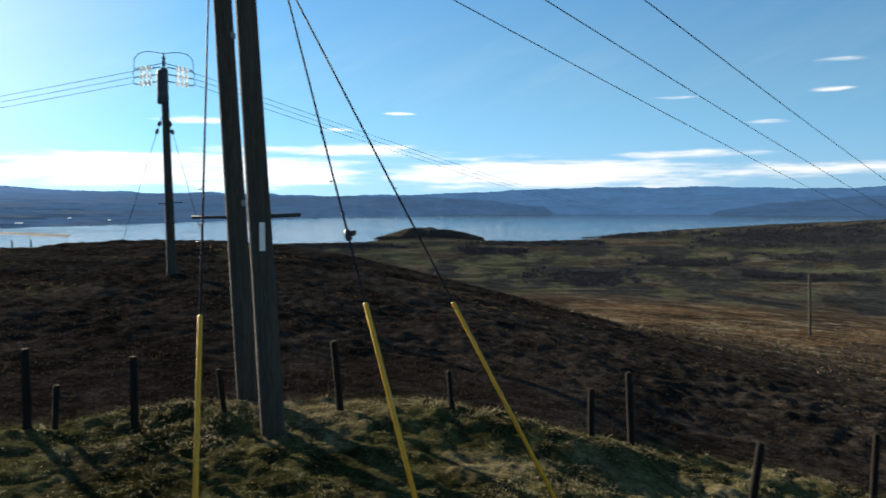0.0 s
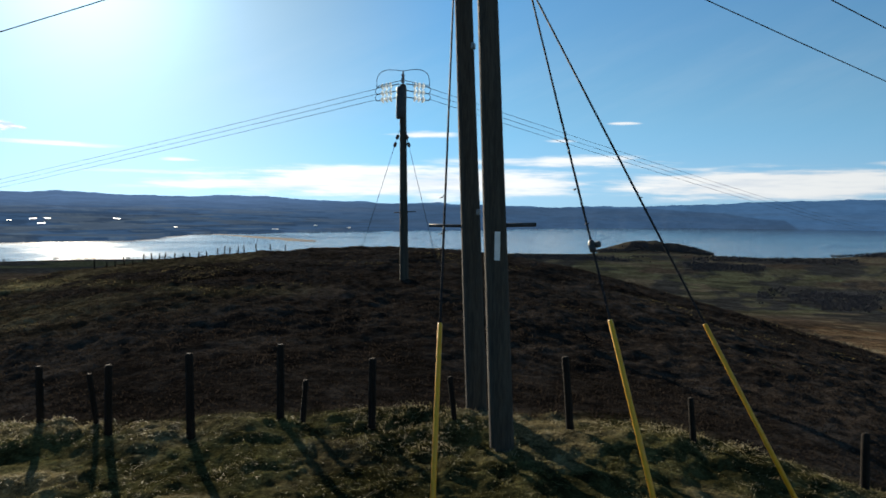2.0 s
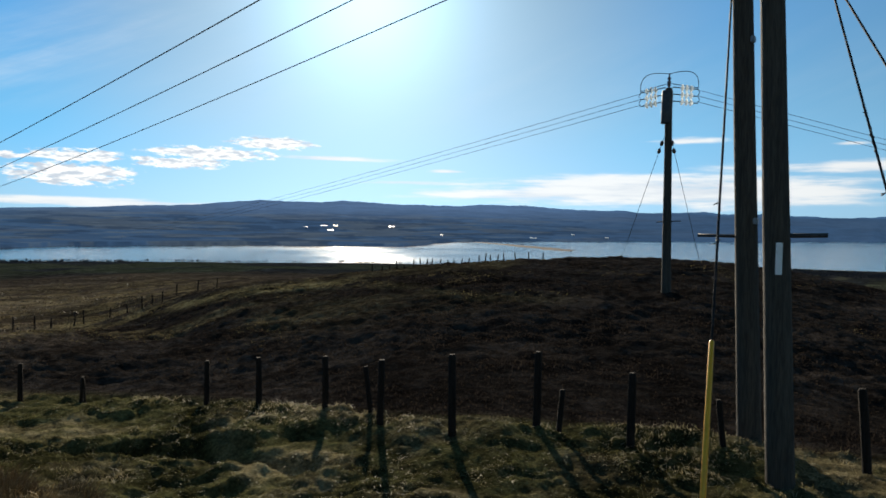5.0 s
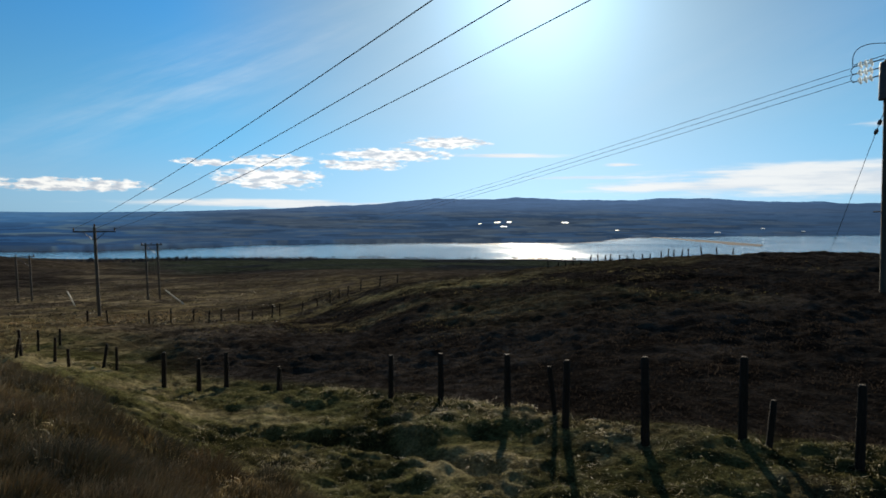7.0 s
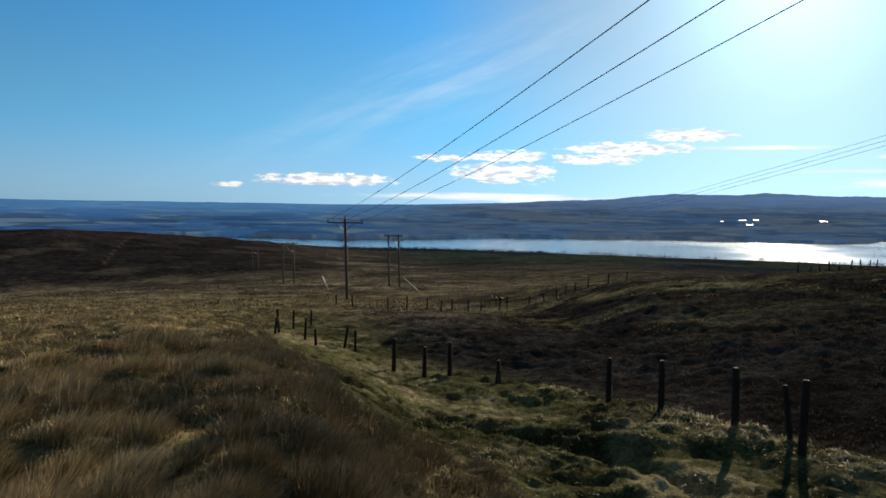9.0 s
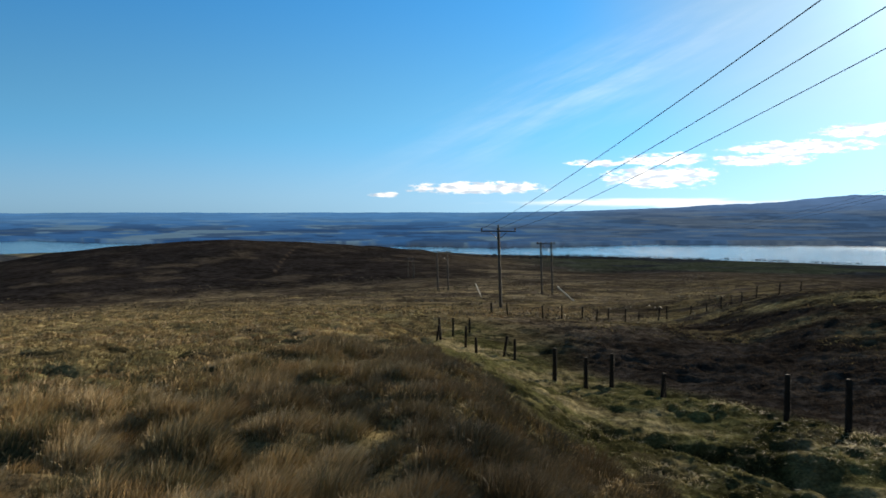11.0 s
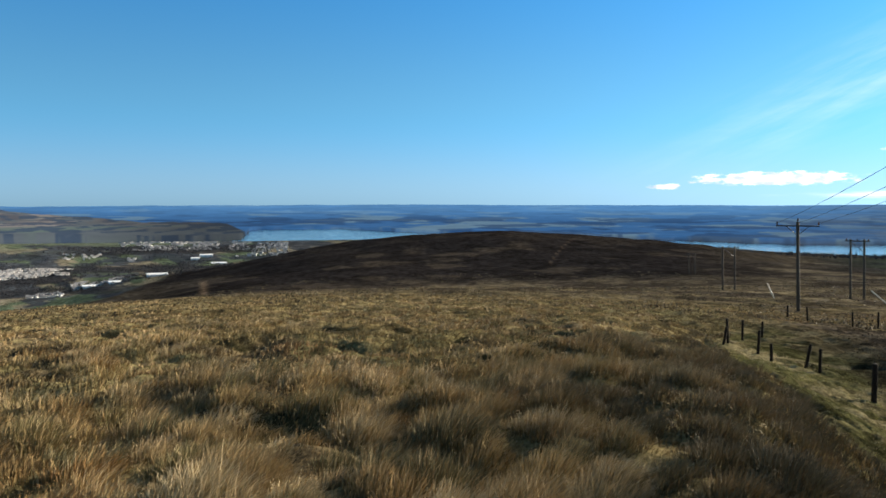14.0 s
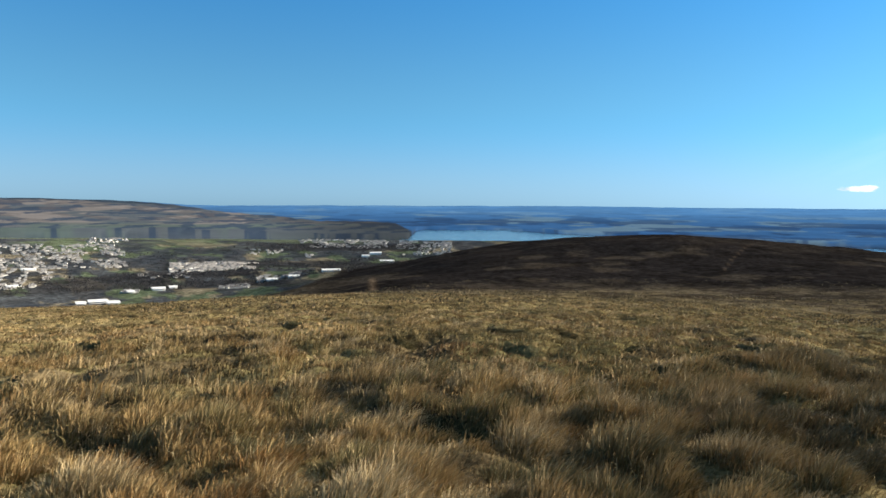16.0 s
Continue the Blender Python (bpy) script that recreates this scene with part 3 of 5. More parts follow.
def build_water():
    m, n = material("estuary_water")
    p = n.add("ShaderNodeTexCoord").outputs["Object"]
    wide, fine = n.noise(n.add("ShaderNodeMapping", {0: p, "Scale": (0.004, 0.004, 1)}).outputs[0], 1.0, 5.0), n.noise(p, 0.25, 4.0)
    finish(n, n.mix(wide, (0.02, 0.035, 0.05, 1), (0.04, 0.06, 0.075, 1)), n.ramp(wide, 0.3, 0.7, 0.07, 0.16), fine, 0.35, 1.0, IOR=1.33)
    az = np.radians(np.arange(-46, 121, 2.0))
    r = np.array([700.0, 1500.0, 3000.0, 4985.0])
    A, R = np.meshgrid(az, r)
    me = grid_mesh("water", np.stack([(-np.sin(A) * R).ravel(), (np.cos(A) * R).ravel(), np.full(A.size, WATER_Z)], 1), len(r), len(az), False)
    me.materials.append(m)
    return tagged(new("water", me), "calm silvery blue estuary below the moor", "water", kind="structure")


build_water()


def build_sandbank():
    """A low bank left bare by the tide, narrowing to a point."""
    m = simple("wet_tidal_mud", (0.02, 0.024, 0.028), (0.045, 0.045, 0.046), 0.96, 0.02, bump=0.2, spec=0.03)
    u, v = np.meshgrid(np.linspace(0, 1, 48), np.linspace(-1, 1, 7), indexing="ij")
    x = np.interp(u, [0, 0.4, 0.75, 1], [-1220, -1010, -790, -690])
    y = np.interp(u, [0, 0.4, 0.75, 1], [1680, 1565, 1415, 1320])
    half = np.interp(u, [0, 0.2, 0.6, 0.85, 1], [3, 14, 42, 48, 4]) * (0.8 + 0.5 * (fnoise(u * 9, u * 0 + 4, 3) - 0.5))
    z = WATER_Z + 1.2 * (1 - v ** 2) - 0.2 + 0.3 * fnoise(u * 14, v * 2 + 9, 2)
    me = grid_mesh("sandbank", np.stack([(x - 0.5 * v * half).ravel(), (y - 0.85 * v * half).ravel(), z.ravel()], 1), 48, 7, False)
    me.materials.append(m)
    return tagged(new("sandbank", me), "dark wet sandbank lying low in the estuary", "sandbank", kind="structure")


build_sandbank()

# far side of the estuary: azimuth, elevation of its shore, elevation of its skyline
FAR_AZ = [-46, -32, -28, -25, -19, -14, -8, -2, 4, 9, 15, 22, 28, 32, 37, 41, 46, 52, 58, 65, 72, 78, 84, 95, 106, 112, 118.6, 119.4, 126, 132, 136,
          140, 146, 156]
FAR_SHORE = [-0.65, -0.65, -0.65, -0.65, -0.65, -0.65, -0.68, -0.72, -0.82, -0.95, -1.15, -1.3, -1.45, -1.55, -1.7, -2.15, -2.2, -2.2,
             -2.25, -2.3, -2.55, -2.65, -2.55, -2.45, -2.1, -1.8, -1.9, -2.6, -2.6, -2.4, -2.2, -2.2, -2.2, -2.2]
FAR_SKY = [1.3, 1.4, 1.25, 1.35, 1.47, 1.43, 1.35, 1.05, 0.85, 0.82, 0.97, 1.02, 1.2, 1.4, 1.25, 1.28, 1.4, 1.32, 0.85, 0.5, 0.26, 0.18,
           0.2, 0.17, 0.16, 0.12, 0.06, 0.06, 0.0, -0.08, -0.12, 0.14, 0.28, 0.15]


def build_far_hills():
    az = np.arange(-46, 156, 0.12)
    shore = np.interp(az, FAR_AZ, FAR_SHORE) + (vnoise(az * 1.3, az * 0) - 0.5) * 0.06
    sky = np.interp(az, FAR_AZ, FAR_SKY) + (fnoise(az * 0.5, az * 0 + 3, 4) - 0.5) * (0.3 - 0.22 * smooth(az, 50, 72)) + (fnoise(az * 3.1, az * 0 + 8, 3) - 0.5) * (0.07 - 0.06 * smooth(az, 50, 72))
    r0 = np.minimum((WATER_Z - 1.5 - EYE) / np.tan(np.radians(shore)), 4700)
    u = (np.linspace(0, 1, 110) ** 1.33)[:, None]
    r = r0 + (4950 - r0) * u
    bend = u ** 0.75
    el = shore + (sky - shore) * bend + (fnoise(az * 0.35 + u * 5, u * 9, 4) - 0.5) * (0.35 - 0.25 * smooth(az, 58, 72)) * np.sin(math.pi * u)
    el = np.maximum(el, np.degrees(np.arctan((WATER_Z + 4 + 14 * u + 6 * fnoise(az * 0.8 + 7, u * 12, 3) - EYE) / r)))
    el[0] = np.degrees(np.arctan((WATER_Z - 6 - EYE) / r[0])) - 1.2 * smooth(az, 118.8, 120)
    A = np.radians(az)[None, :] + 0 * u
    v = np.stack([(-np.sin(A) * r).ravel(), (np.cos(A) * r).ravel(), (EYE + r * np.tan(np.radians(el))).ravel()], 1)
    me = grid_mesh("far_hills", v, len(u), len(az), False)
    A, el = np.degrees(A).ravel(), el.ravel()
    # two headlands stand before the farther range, paled with painted haze; the plain and its hills lie to the east
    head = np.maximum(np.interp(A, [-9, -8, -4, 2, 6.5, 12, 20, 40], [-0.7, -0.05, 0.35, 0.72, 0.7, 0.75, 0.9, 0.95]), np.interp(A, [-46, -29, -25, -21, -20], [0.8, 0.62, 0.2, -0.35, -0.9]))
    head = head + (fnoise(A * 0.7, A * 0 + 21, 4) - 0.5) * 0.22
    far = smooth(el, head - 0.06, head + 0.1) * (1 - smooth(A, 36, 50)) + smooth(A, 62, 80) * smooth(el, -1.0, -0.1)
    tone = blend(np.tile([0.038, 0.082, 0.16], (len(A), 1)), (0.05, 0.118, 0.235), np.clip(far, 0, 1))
    rolling = fnoise(A * 0.16, el * 4.2, 5)
    tone = blend(tone, (0.062, 0.085, 0.115), smooth(rolling, 0.48, 0.6) * (0.1 + 0.6 * smooth(A, 18, 34)) * (1 - smooth(el, 0.3, 1.0)))
    tone = blend(tone, (0.016, 0.036, 0.075), smooth(fnoise(A * 0.4 + 51, el * 8.0, 4), 0.53, 0.6) * 0.6 * smooth(A, 16, 30) * (1 - smooth(el, 0.2, 0.9)))
    tone = blend(tone, (0.09, 0.125, 0.16), smooth(fnoise(A * 0.5 + 13, el * 11.0, 4), 0.6, 0.66) * 0.5 * smooth(A, 20, 34) * (1 - smooth(el, 0.3, 0.8)))
    # blue haze painted in, stronger towards the hilltops
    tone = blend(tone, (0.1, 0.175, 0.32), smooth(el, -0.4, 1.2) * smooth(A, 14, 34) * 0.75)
    # the eastern plain: woods and pale fields, veiled by haze painted in towards the horizon
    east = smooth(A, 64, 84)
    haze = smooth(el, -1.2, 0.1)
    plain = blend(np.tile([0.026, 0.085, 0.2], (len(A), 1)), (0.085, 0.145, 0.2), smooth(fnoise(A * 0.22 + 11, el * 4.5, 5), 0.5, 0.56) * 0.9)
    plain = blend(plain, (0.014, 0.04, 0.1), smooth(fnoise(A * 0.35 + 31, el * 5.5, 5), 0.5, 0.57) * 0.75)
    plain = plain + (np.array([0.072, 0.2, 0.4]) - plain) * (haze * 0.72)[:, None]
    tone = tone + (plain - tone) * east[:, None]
    # the brae above the town, wooded at its foot and along its top
    brow = np.interp(A, [118.4, 118.8, 120.3, 122.1, 126.5, 130.0, 133.4, 135.4, 137.4, 141.2, 146.2, 156], [-2.6, -2.05, -1.34, -1.2, -1.2, -0.81, -0.6, -0.3, -0.03, 0.24, 0.34, 0.36])
    brow = brow + (vnoise(A * 2.1, A * 0) - 0.5) * 0.06
    brae = smooth(brow - el, -0.01, 0.05)
    lump = fnoise(A * 0.3 + 4, el * 5.0 + 0.1 * A, 5)
    pale = (0.25 + 0.65 * smooth(A, 124, 134)) * smooth(el, -1.9, -1.3)
    side = blend(np.tile([0.08, 0.094, 0.105], (len(A), 1)), (0.22, 0.188, 0.168), smooth(lump, 0.4, 0.52) * pale * 0.75)
    side = blend(side, (0.085, 0.115, 0.1), smooth(fnoise(A * 0.16 + 19, el * 3.0, 3), 0.5, 0.58) * 0.75 * (1 - smooth(el, -1.7, -1.3)))
    side = blend(side, (0.032, 0.05, 0.08), smooth(fnoise(A * 0.8 + 61, el * 9.0 + 0.3 * A, 4), 0.51, 0.57) * 0.85)
    side = blend(side, (0.1, 0.088, 0.085), smooth(fnoise(A * 1.1 + 23, el * 6.0 - 0.4 * A, 4), 0.5, 0.6) * 0.5 * smooth(el, -1.6, -1.0))
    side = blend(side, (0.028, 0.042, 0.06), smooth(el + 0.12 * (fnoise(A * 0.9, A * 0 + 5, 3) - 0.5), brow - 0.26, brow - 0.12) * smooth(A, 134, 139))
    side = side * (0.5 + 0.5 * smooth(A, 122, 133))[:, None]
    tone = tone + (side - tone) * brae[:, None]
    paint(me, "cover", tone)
    m, n = material("glowing_far_hillside")
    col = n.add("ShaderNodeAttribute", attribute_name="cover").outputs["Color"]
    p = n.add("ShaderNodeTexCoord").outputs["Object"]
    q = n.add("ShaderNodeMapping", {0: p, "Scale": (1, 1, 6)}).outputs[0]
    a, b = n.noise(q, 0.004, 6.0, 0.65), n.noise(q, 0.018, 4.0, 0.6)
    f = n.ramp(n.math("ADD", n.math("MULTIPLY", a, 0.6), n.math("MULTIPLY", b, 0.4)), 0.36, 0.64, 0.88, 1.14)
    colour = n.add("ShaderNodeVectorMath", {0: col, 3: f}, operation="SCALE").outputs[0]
    # the hills glow: daylight and haze are painted into the emission colour
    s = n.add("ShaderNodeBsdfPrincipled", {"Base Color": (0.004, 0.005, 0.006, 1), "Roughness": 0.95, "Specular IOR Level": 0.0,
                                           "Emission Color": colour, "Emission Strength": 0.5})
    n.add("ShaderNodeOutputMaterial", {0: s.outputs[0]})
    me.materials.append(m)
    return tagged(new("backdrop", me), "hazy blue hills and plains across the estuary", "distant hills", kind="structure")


build_far_hills()

# ---------------------------------------------------------------- parts


def part(name, bm, mat, parent=None, label=""):
    """Links a bmesh as one mesh object under a thing or a part."""
    me = bpy.data.meshes.new(name)
    bmesh.ops.recalc_face_normals(bm, faces=bm.faces)
    bm.to_mesh(me)
    bm.free()
    me.materials.append(mat)
    ob = new(name, me)
    ob.parent = parent
    if label:
        ob["label"] = label
    return ob


def lathe(profile, sides=12, axis_from=None, axis_to=None, lump=0.0, seed=0):
    """A turned body: (radius, along) pairs, stood along z or between two points."""
    bm = bmesh.new()
    rnd = random.Random(seed)
    loops = []
    for rad, h in profile:
        loops.append([bm.verts.new((rad * (1 + rnd.uniform(-lump, lump)) * math.cos(2 * math.pi * i / sides),
                                    rad * (1 + rnd.uniform(-lump, lump)) * math.sin(2 * math.pi * i / sides), h)) for i in range(sides)])
    for a, b in zip(loops, loops[1:]):
        for i in range(sides):
            bm.faces.new((a[i], a[(i + 1) % sides], b[(i + 1) % sides], b[i])).smooth = True
    bm.faces.new(loops[0][::-1])
    bm.faces.new(loops[-1])
    if axis_from is not None:
        d = Vector(axis_to) - Vector(axis_from)
        bm.transform(Matrix.Translation(axis_from) @ d.to_track_quat("Z", "Y").to_matrix().to_4x4())
    return bm


def rod(a, b, radius, sides=8, lump=0.0, taper=1.0):
    length = (Vector(b) - Vector(a)).length
    return lathe([(radius, 0), (radius * (1 + taper) / 2, length / 2), (radius * taper, length)], sides, a, b, lump)


def box(size, centre=(0, 0, 0), bevel=0.0, turn=None):
    bm = bmesh.new()
    bmesh.ops.create_cube(bm, size=1.0, matrix=Matrix.Diagonal((*size, 1)))
    if bevel:
        bmesh.ops.bevel(bm, geom=bm.edges[:], offset=bevel, segments=2, affect="EDGES")
    bm.transform(Matrix.Translation(centre) @ (turn if turn else Matrix()))
    return bm


def line(a, b, radius, sag=0.0, steps=24, sides=5):
    """A hanging wire from a to b."""
    bm = bmesh.new()
    a, b = Vector(a), Vector(b)
    loops = []
    side = (b - a).cross(Vector((0, 0, 1))).normalized()
    up = side.cross(b - a).normalized()
    for k in range(steps + 1):
        t = k / steps
        c = a.lerp(b, t) - Vector((0, 0, 4 * sag * t * (1 - t)))
        loops.append([bm.verts.new(c + radius * (math.cos(2 * math.pi * i / sides) * side + math.sin(2 * math.pi * i / sides) * up))
                      for i in range(sides)])
    for p, q in zip(loops, loops[1:]):
        for i in range(sides):
            bm.faces.new((p[i], p[(i + 1) % sides], q[(i + 1) % sides], q[i])).smooth = True
    return bm


def tube(points, radius, sides=6):
    """A bent rod through points."""
    bm = bmesh.new()
    loops = []
    for k, p in enumerate(points):
        d = (points[min(k + 1, len(points) - 1)] - points[max(k - 1, 0)]).normalized()
        u = d.orthogonal().normalized() if not loops else (last - d * last.dot(d)).normalized()
        last = u
        w = d.cross(u)
        loops.append([bm.verts.new(p + radius * (math.cos(2 * math.pi * i / sides) * u + math.sin(2 * math.pi * i / sides) * w)) for i in range(sides)])
    for p, q in zip(loops, loops[1:]):
        for i in range(sides):
            bm.faces.new((p[i], p[(i + 1) % sides], q[(i + 1) % sides], q[i])).smooth = True
    bm.faces.new(loops[0][::-1])
    bm.faces.new(loops[-1])
    return bm


def thing(name, place, label, category, group=""):
    ob = new(name)
    ob.location = place
    ob.empty_display_size = 0.2
    return tagged(ob, label, category, group)


def moved(bm, by):
    bm.transform(Matrix.Translation(by))
    return bm


# ---------------------------------------------------------------- the double pole and its stays


STOOD_2, STOOD_7 = (0.37, -0.13), (-0.09, 0.14)


def off(az, r, stood):
    """The place on the ground at an azimuth and a distance from where one stood."""
    a = radians(az)
    x, y = stood[0] - math.sin(a) * r, stood[1] + math.cos(a) * r
    return Vector((x, y, float(ground_z(x, y)[0])))


def polar(az, r, z):
    a = radians(az)
    return Vector((-math.sin(a) * r, math.cos(a) * r, z))


def stand(x, y):
    """The place on the ground at x, y."""
    return Vector((x, y, float(ground_z(x, y)[0])))


POLE_NEAR, POLE_FAR = stand(-1.58, 8.72), stand(-2.28, 10.1)
POLE_NEAR_TOP, POLE_FAR_TOP = POLE_NEAR + Vector((-0.41, 0, 8.4)), POLE_FAR + Vector((-0.39, 0, 8.3))
ARM_Z = 6.67
ARM_WAY = Vector((POLE_FAR.x - POLE_NEAR.x, POLE_FAR.y - POLE_NEAR.y, 0)).normalized()
ARM_MID = Vector(((POLE_NEAR.x + POLE_FAR.x) / 2 - 0.36, (POLE_NEAR.y + POLE_FAR.y) / 2, ARM_Z))


def double_pole():
    t = thing("double_pole", (POLE_NEAR + POLE_FAR) / 2, "twin weathered wooden power poles standing in the grass", "power pole")
    o = -t.location

    def limb(foot, top, r, seed):
        n = (top - foot).length
        prof = [(r * 1.08, -0.5)] + [(r * (1.06 - 0.26 * k / 8), n * k / 8) for k in range(9)] + [(r * 0.6, n + 0.06)]
        return moved(lathe(prof, 18, foot, top, 0.02, seed), o)

    near = part("pole", limb(POLE_NEAR, POLE_NEAR_TOP, 0.148, 1), POLE_WOOD, t)
    part("pole", limb(POLE_FAR, POLE_FAR_TOP, 0.15, 2), POLE_WOOD, t)
    part("crossarm", moved(rod(ARM_MID - ARM_WAY * 2.4, ARM_MID + ARM_WAY * 2.4, 0.075, 8), o), STEEL, t)
    mid = POLE_NEAR.lerp(POLE_NEAR_TOP, 0.335)
    mid2 = POLE_FAR.lerp(POLE_FAR_TOP, 0.335)
    side = Vector((0.97, 0.23, 0))
    part("step_bar", moved(rod(mid + side * -0.02, mid + side * 0.52 + Vector((0, 0, 0.02)), 0.026, 8), o), DARK_STEEL, t, "dark steel climbing bar")
    part("step_bar", moved(rod(mid2 - side * 0.62, mid2 + side * 0.05, 0.022, 8), o), DARK_STEEL, t, "dark steel climbing bar")
    toward = Vector((-POLE_NEAR.x, -POLE_NEAR.y, 0)).normalized()
    turn = Matrix.Rotation(math.atan2(toward.y, toward.x) - math.pi / 2, 4, "Z")
    part("marker_plate", box((0.07, 0.012, 0.36), POLE_NEAR.lerp(POLE_NEAR_TOP, 0.305) + toward * 0.152 + side * 0.03 + o, 0.004, turn), SIGN_WHITE, near,
         "narrow white plate")
    for k, (a, b) in enumerate(((0.36, 0.3), (0.65, 0.6))):
        part("bracket", box((0.05, 0.1, 0.09), POLE_FAR.lerp(POLE_FAR_TOP, a) + Vector((0.14, -0.06, 0)) + o, 0.01), STEEL, t)
    for k, s in enumerate((-2.1, 0.0, 2.1)):
        c = ARM_MID + ARM_WAY * s + Vector((0, 0, 0.08))
        part("insulator", moved(lathe([(0.03, 0), (0.07, 0.03), (0.03, 0.06), (0.08, 0.1), (0.03, 0.14), (0.07, 0.18), (0.02, 0.22)], 12), c + o), BROWN_GLAZE, t)
    return t


double_pole()


def stay(anchor, top, split, label, lashed=(0, 0), clamp=0.0):
    """A guy wire with its yellow guard tube."""
    t = thing("stay_wire", anchor, label, "guy wire", "stays of the double pole")
    o = -anchor
    d = (top - anchor).normalized()
    part("wire", moved(rod(anchor - d * 0.4, top, 0.011, 6), o), WIRE, t)
    guard = part("guard", moved(lathe([(0.021, 0), (0.021, split - 0.01), (0.018, split), (0.014, split + 0.002)], 12, anchor - d * 0.15, anchor + d), o), YELLOW, t,
                 "yellow plastic guard tube")
    u = d.orthogonal().normalized()
    w = d.cross(u)
    if lashed[1]:
        rnd = random.Random(int(anchor.x * 100))
        pts, s = [], lashed[0]
        while s < lashed[1]:
            g = rnd.uniform(0.003, 0.013)
            pts.append(o + anchor + d * s + (u * math.cos(s * 70) + w * math.sin(s * 70)) * g)
            s += 0.022
        part("lashing", tube(pts, 0.0045, 5), DARK_STEEL, t, "frayed wire lashing")
        for k in range(7):
            q = o + anchor + d * rnd.uniform(*lashed)
            part("barb", tube([q - u * 0.02, q + (u * rnd.uniform(-1, 1) + w * rnd.uniform(-1, 1)) * 0.045], 0.005, 5), DARK_STEEL, t)
    if clamp:
        q = o + anchor + d * clamp
        part("clamp", lathe([(0.014, -0.06), (0.03, -0.045), (0.034, 0), (0.03, 0.04), (0.015, 0.06)], 9, q, q + d, 0.15, 4), DARK_STEEL, t, "dark bolted clamp")
        part("clamp_bolt", lathe([(0.014, -0.02), (0.028, 0), (0.028, 0.03), (0.014, 0.045)], 8, q + Vector((0.03, 0, 0.015)), q + Vector((0.13, 0, 0.025)), 0.1, 5), DARK_STEEL, t)
    return t, d


LEFT_TOP = POLE_FAR.lerp(POLE_FAR_TOP, 0.98)
stay(Vector((-1.1, 4.32, -1.2)), LEFT_TOP, 2.6, "steel guy wire with an upright yellow guard", (2.9, 3.9))
stay(Vector((0.63, 4.85, -1.34)), POLE_NEAR.lerp(POLE_NEAR_TOP, 0.98), 2.67, "steel guy wire with a lashed clamp and yellow guard", (2.65, 4.85), 3.2)
stay(Vector((1.93, 6.54, -1.55)), POLE_NEAR.lerp(POLE_NEAR_TOP, 0.82), 2.77, "steel guy wire with a slanting yellow guard", (3.0, 4.3))

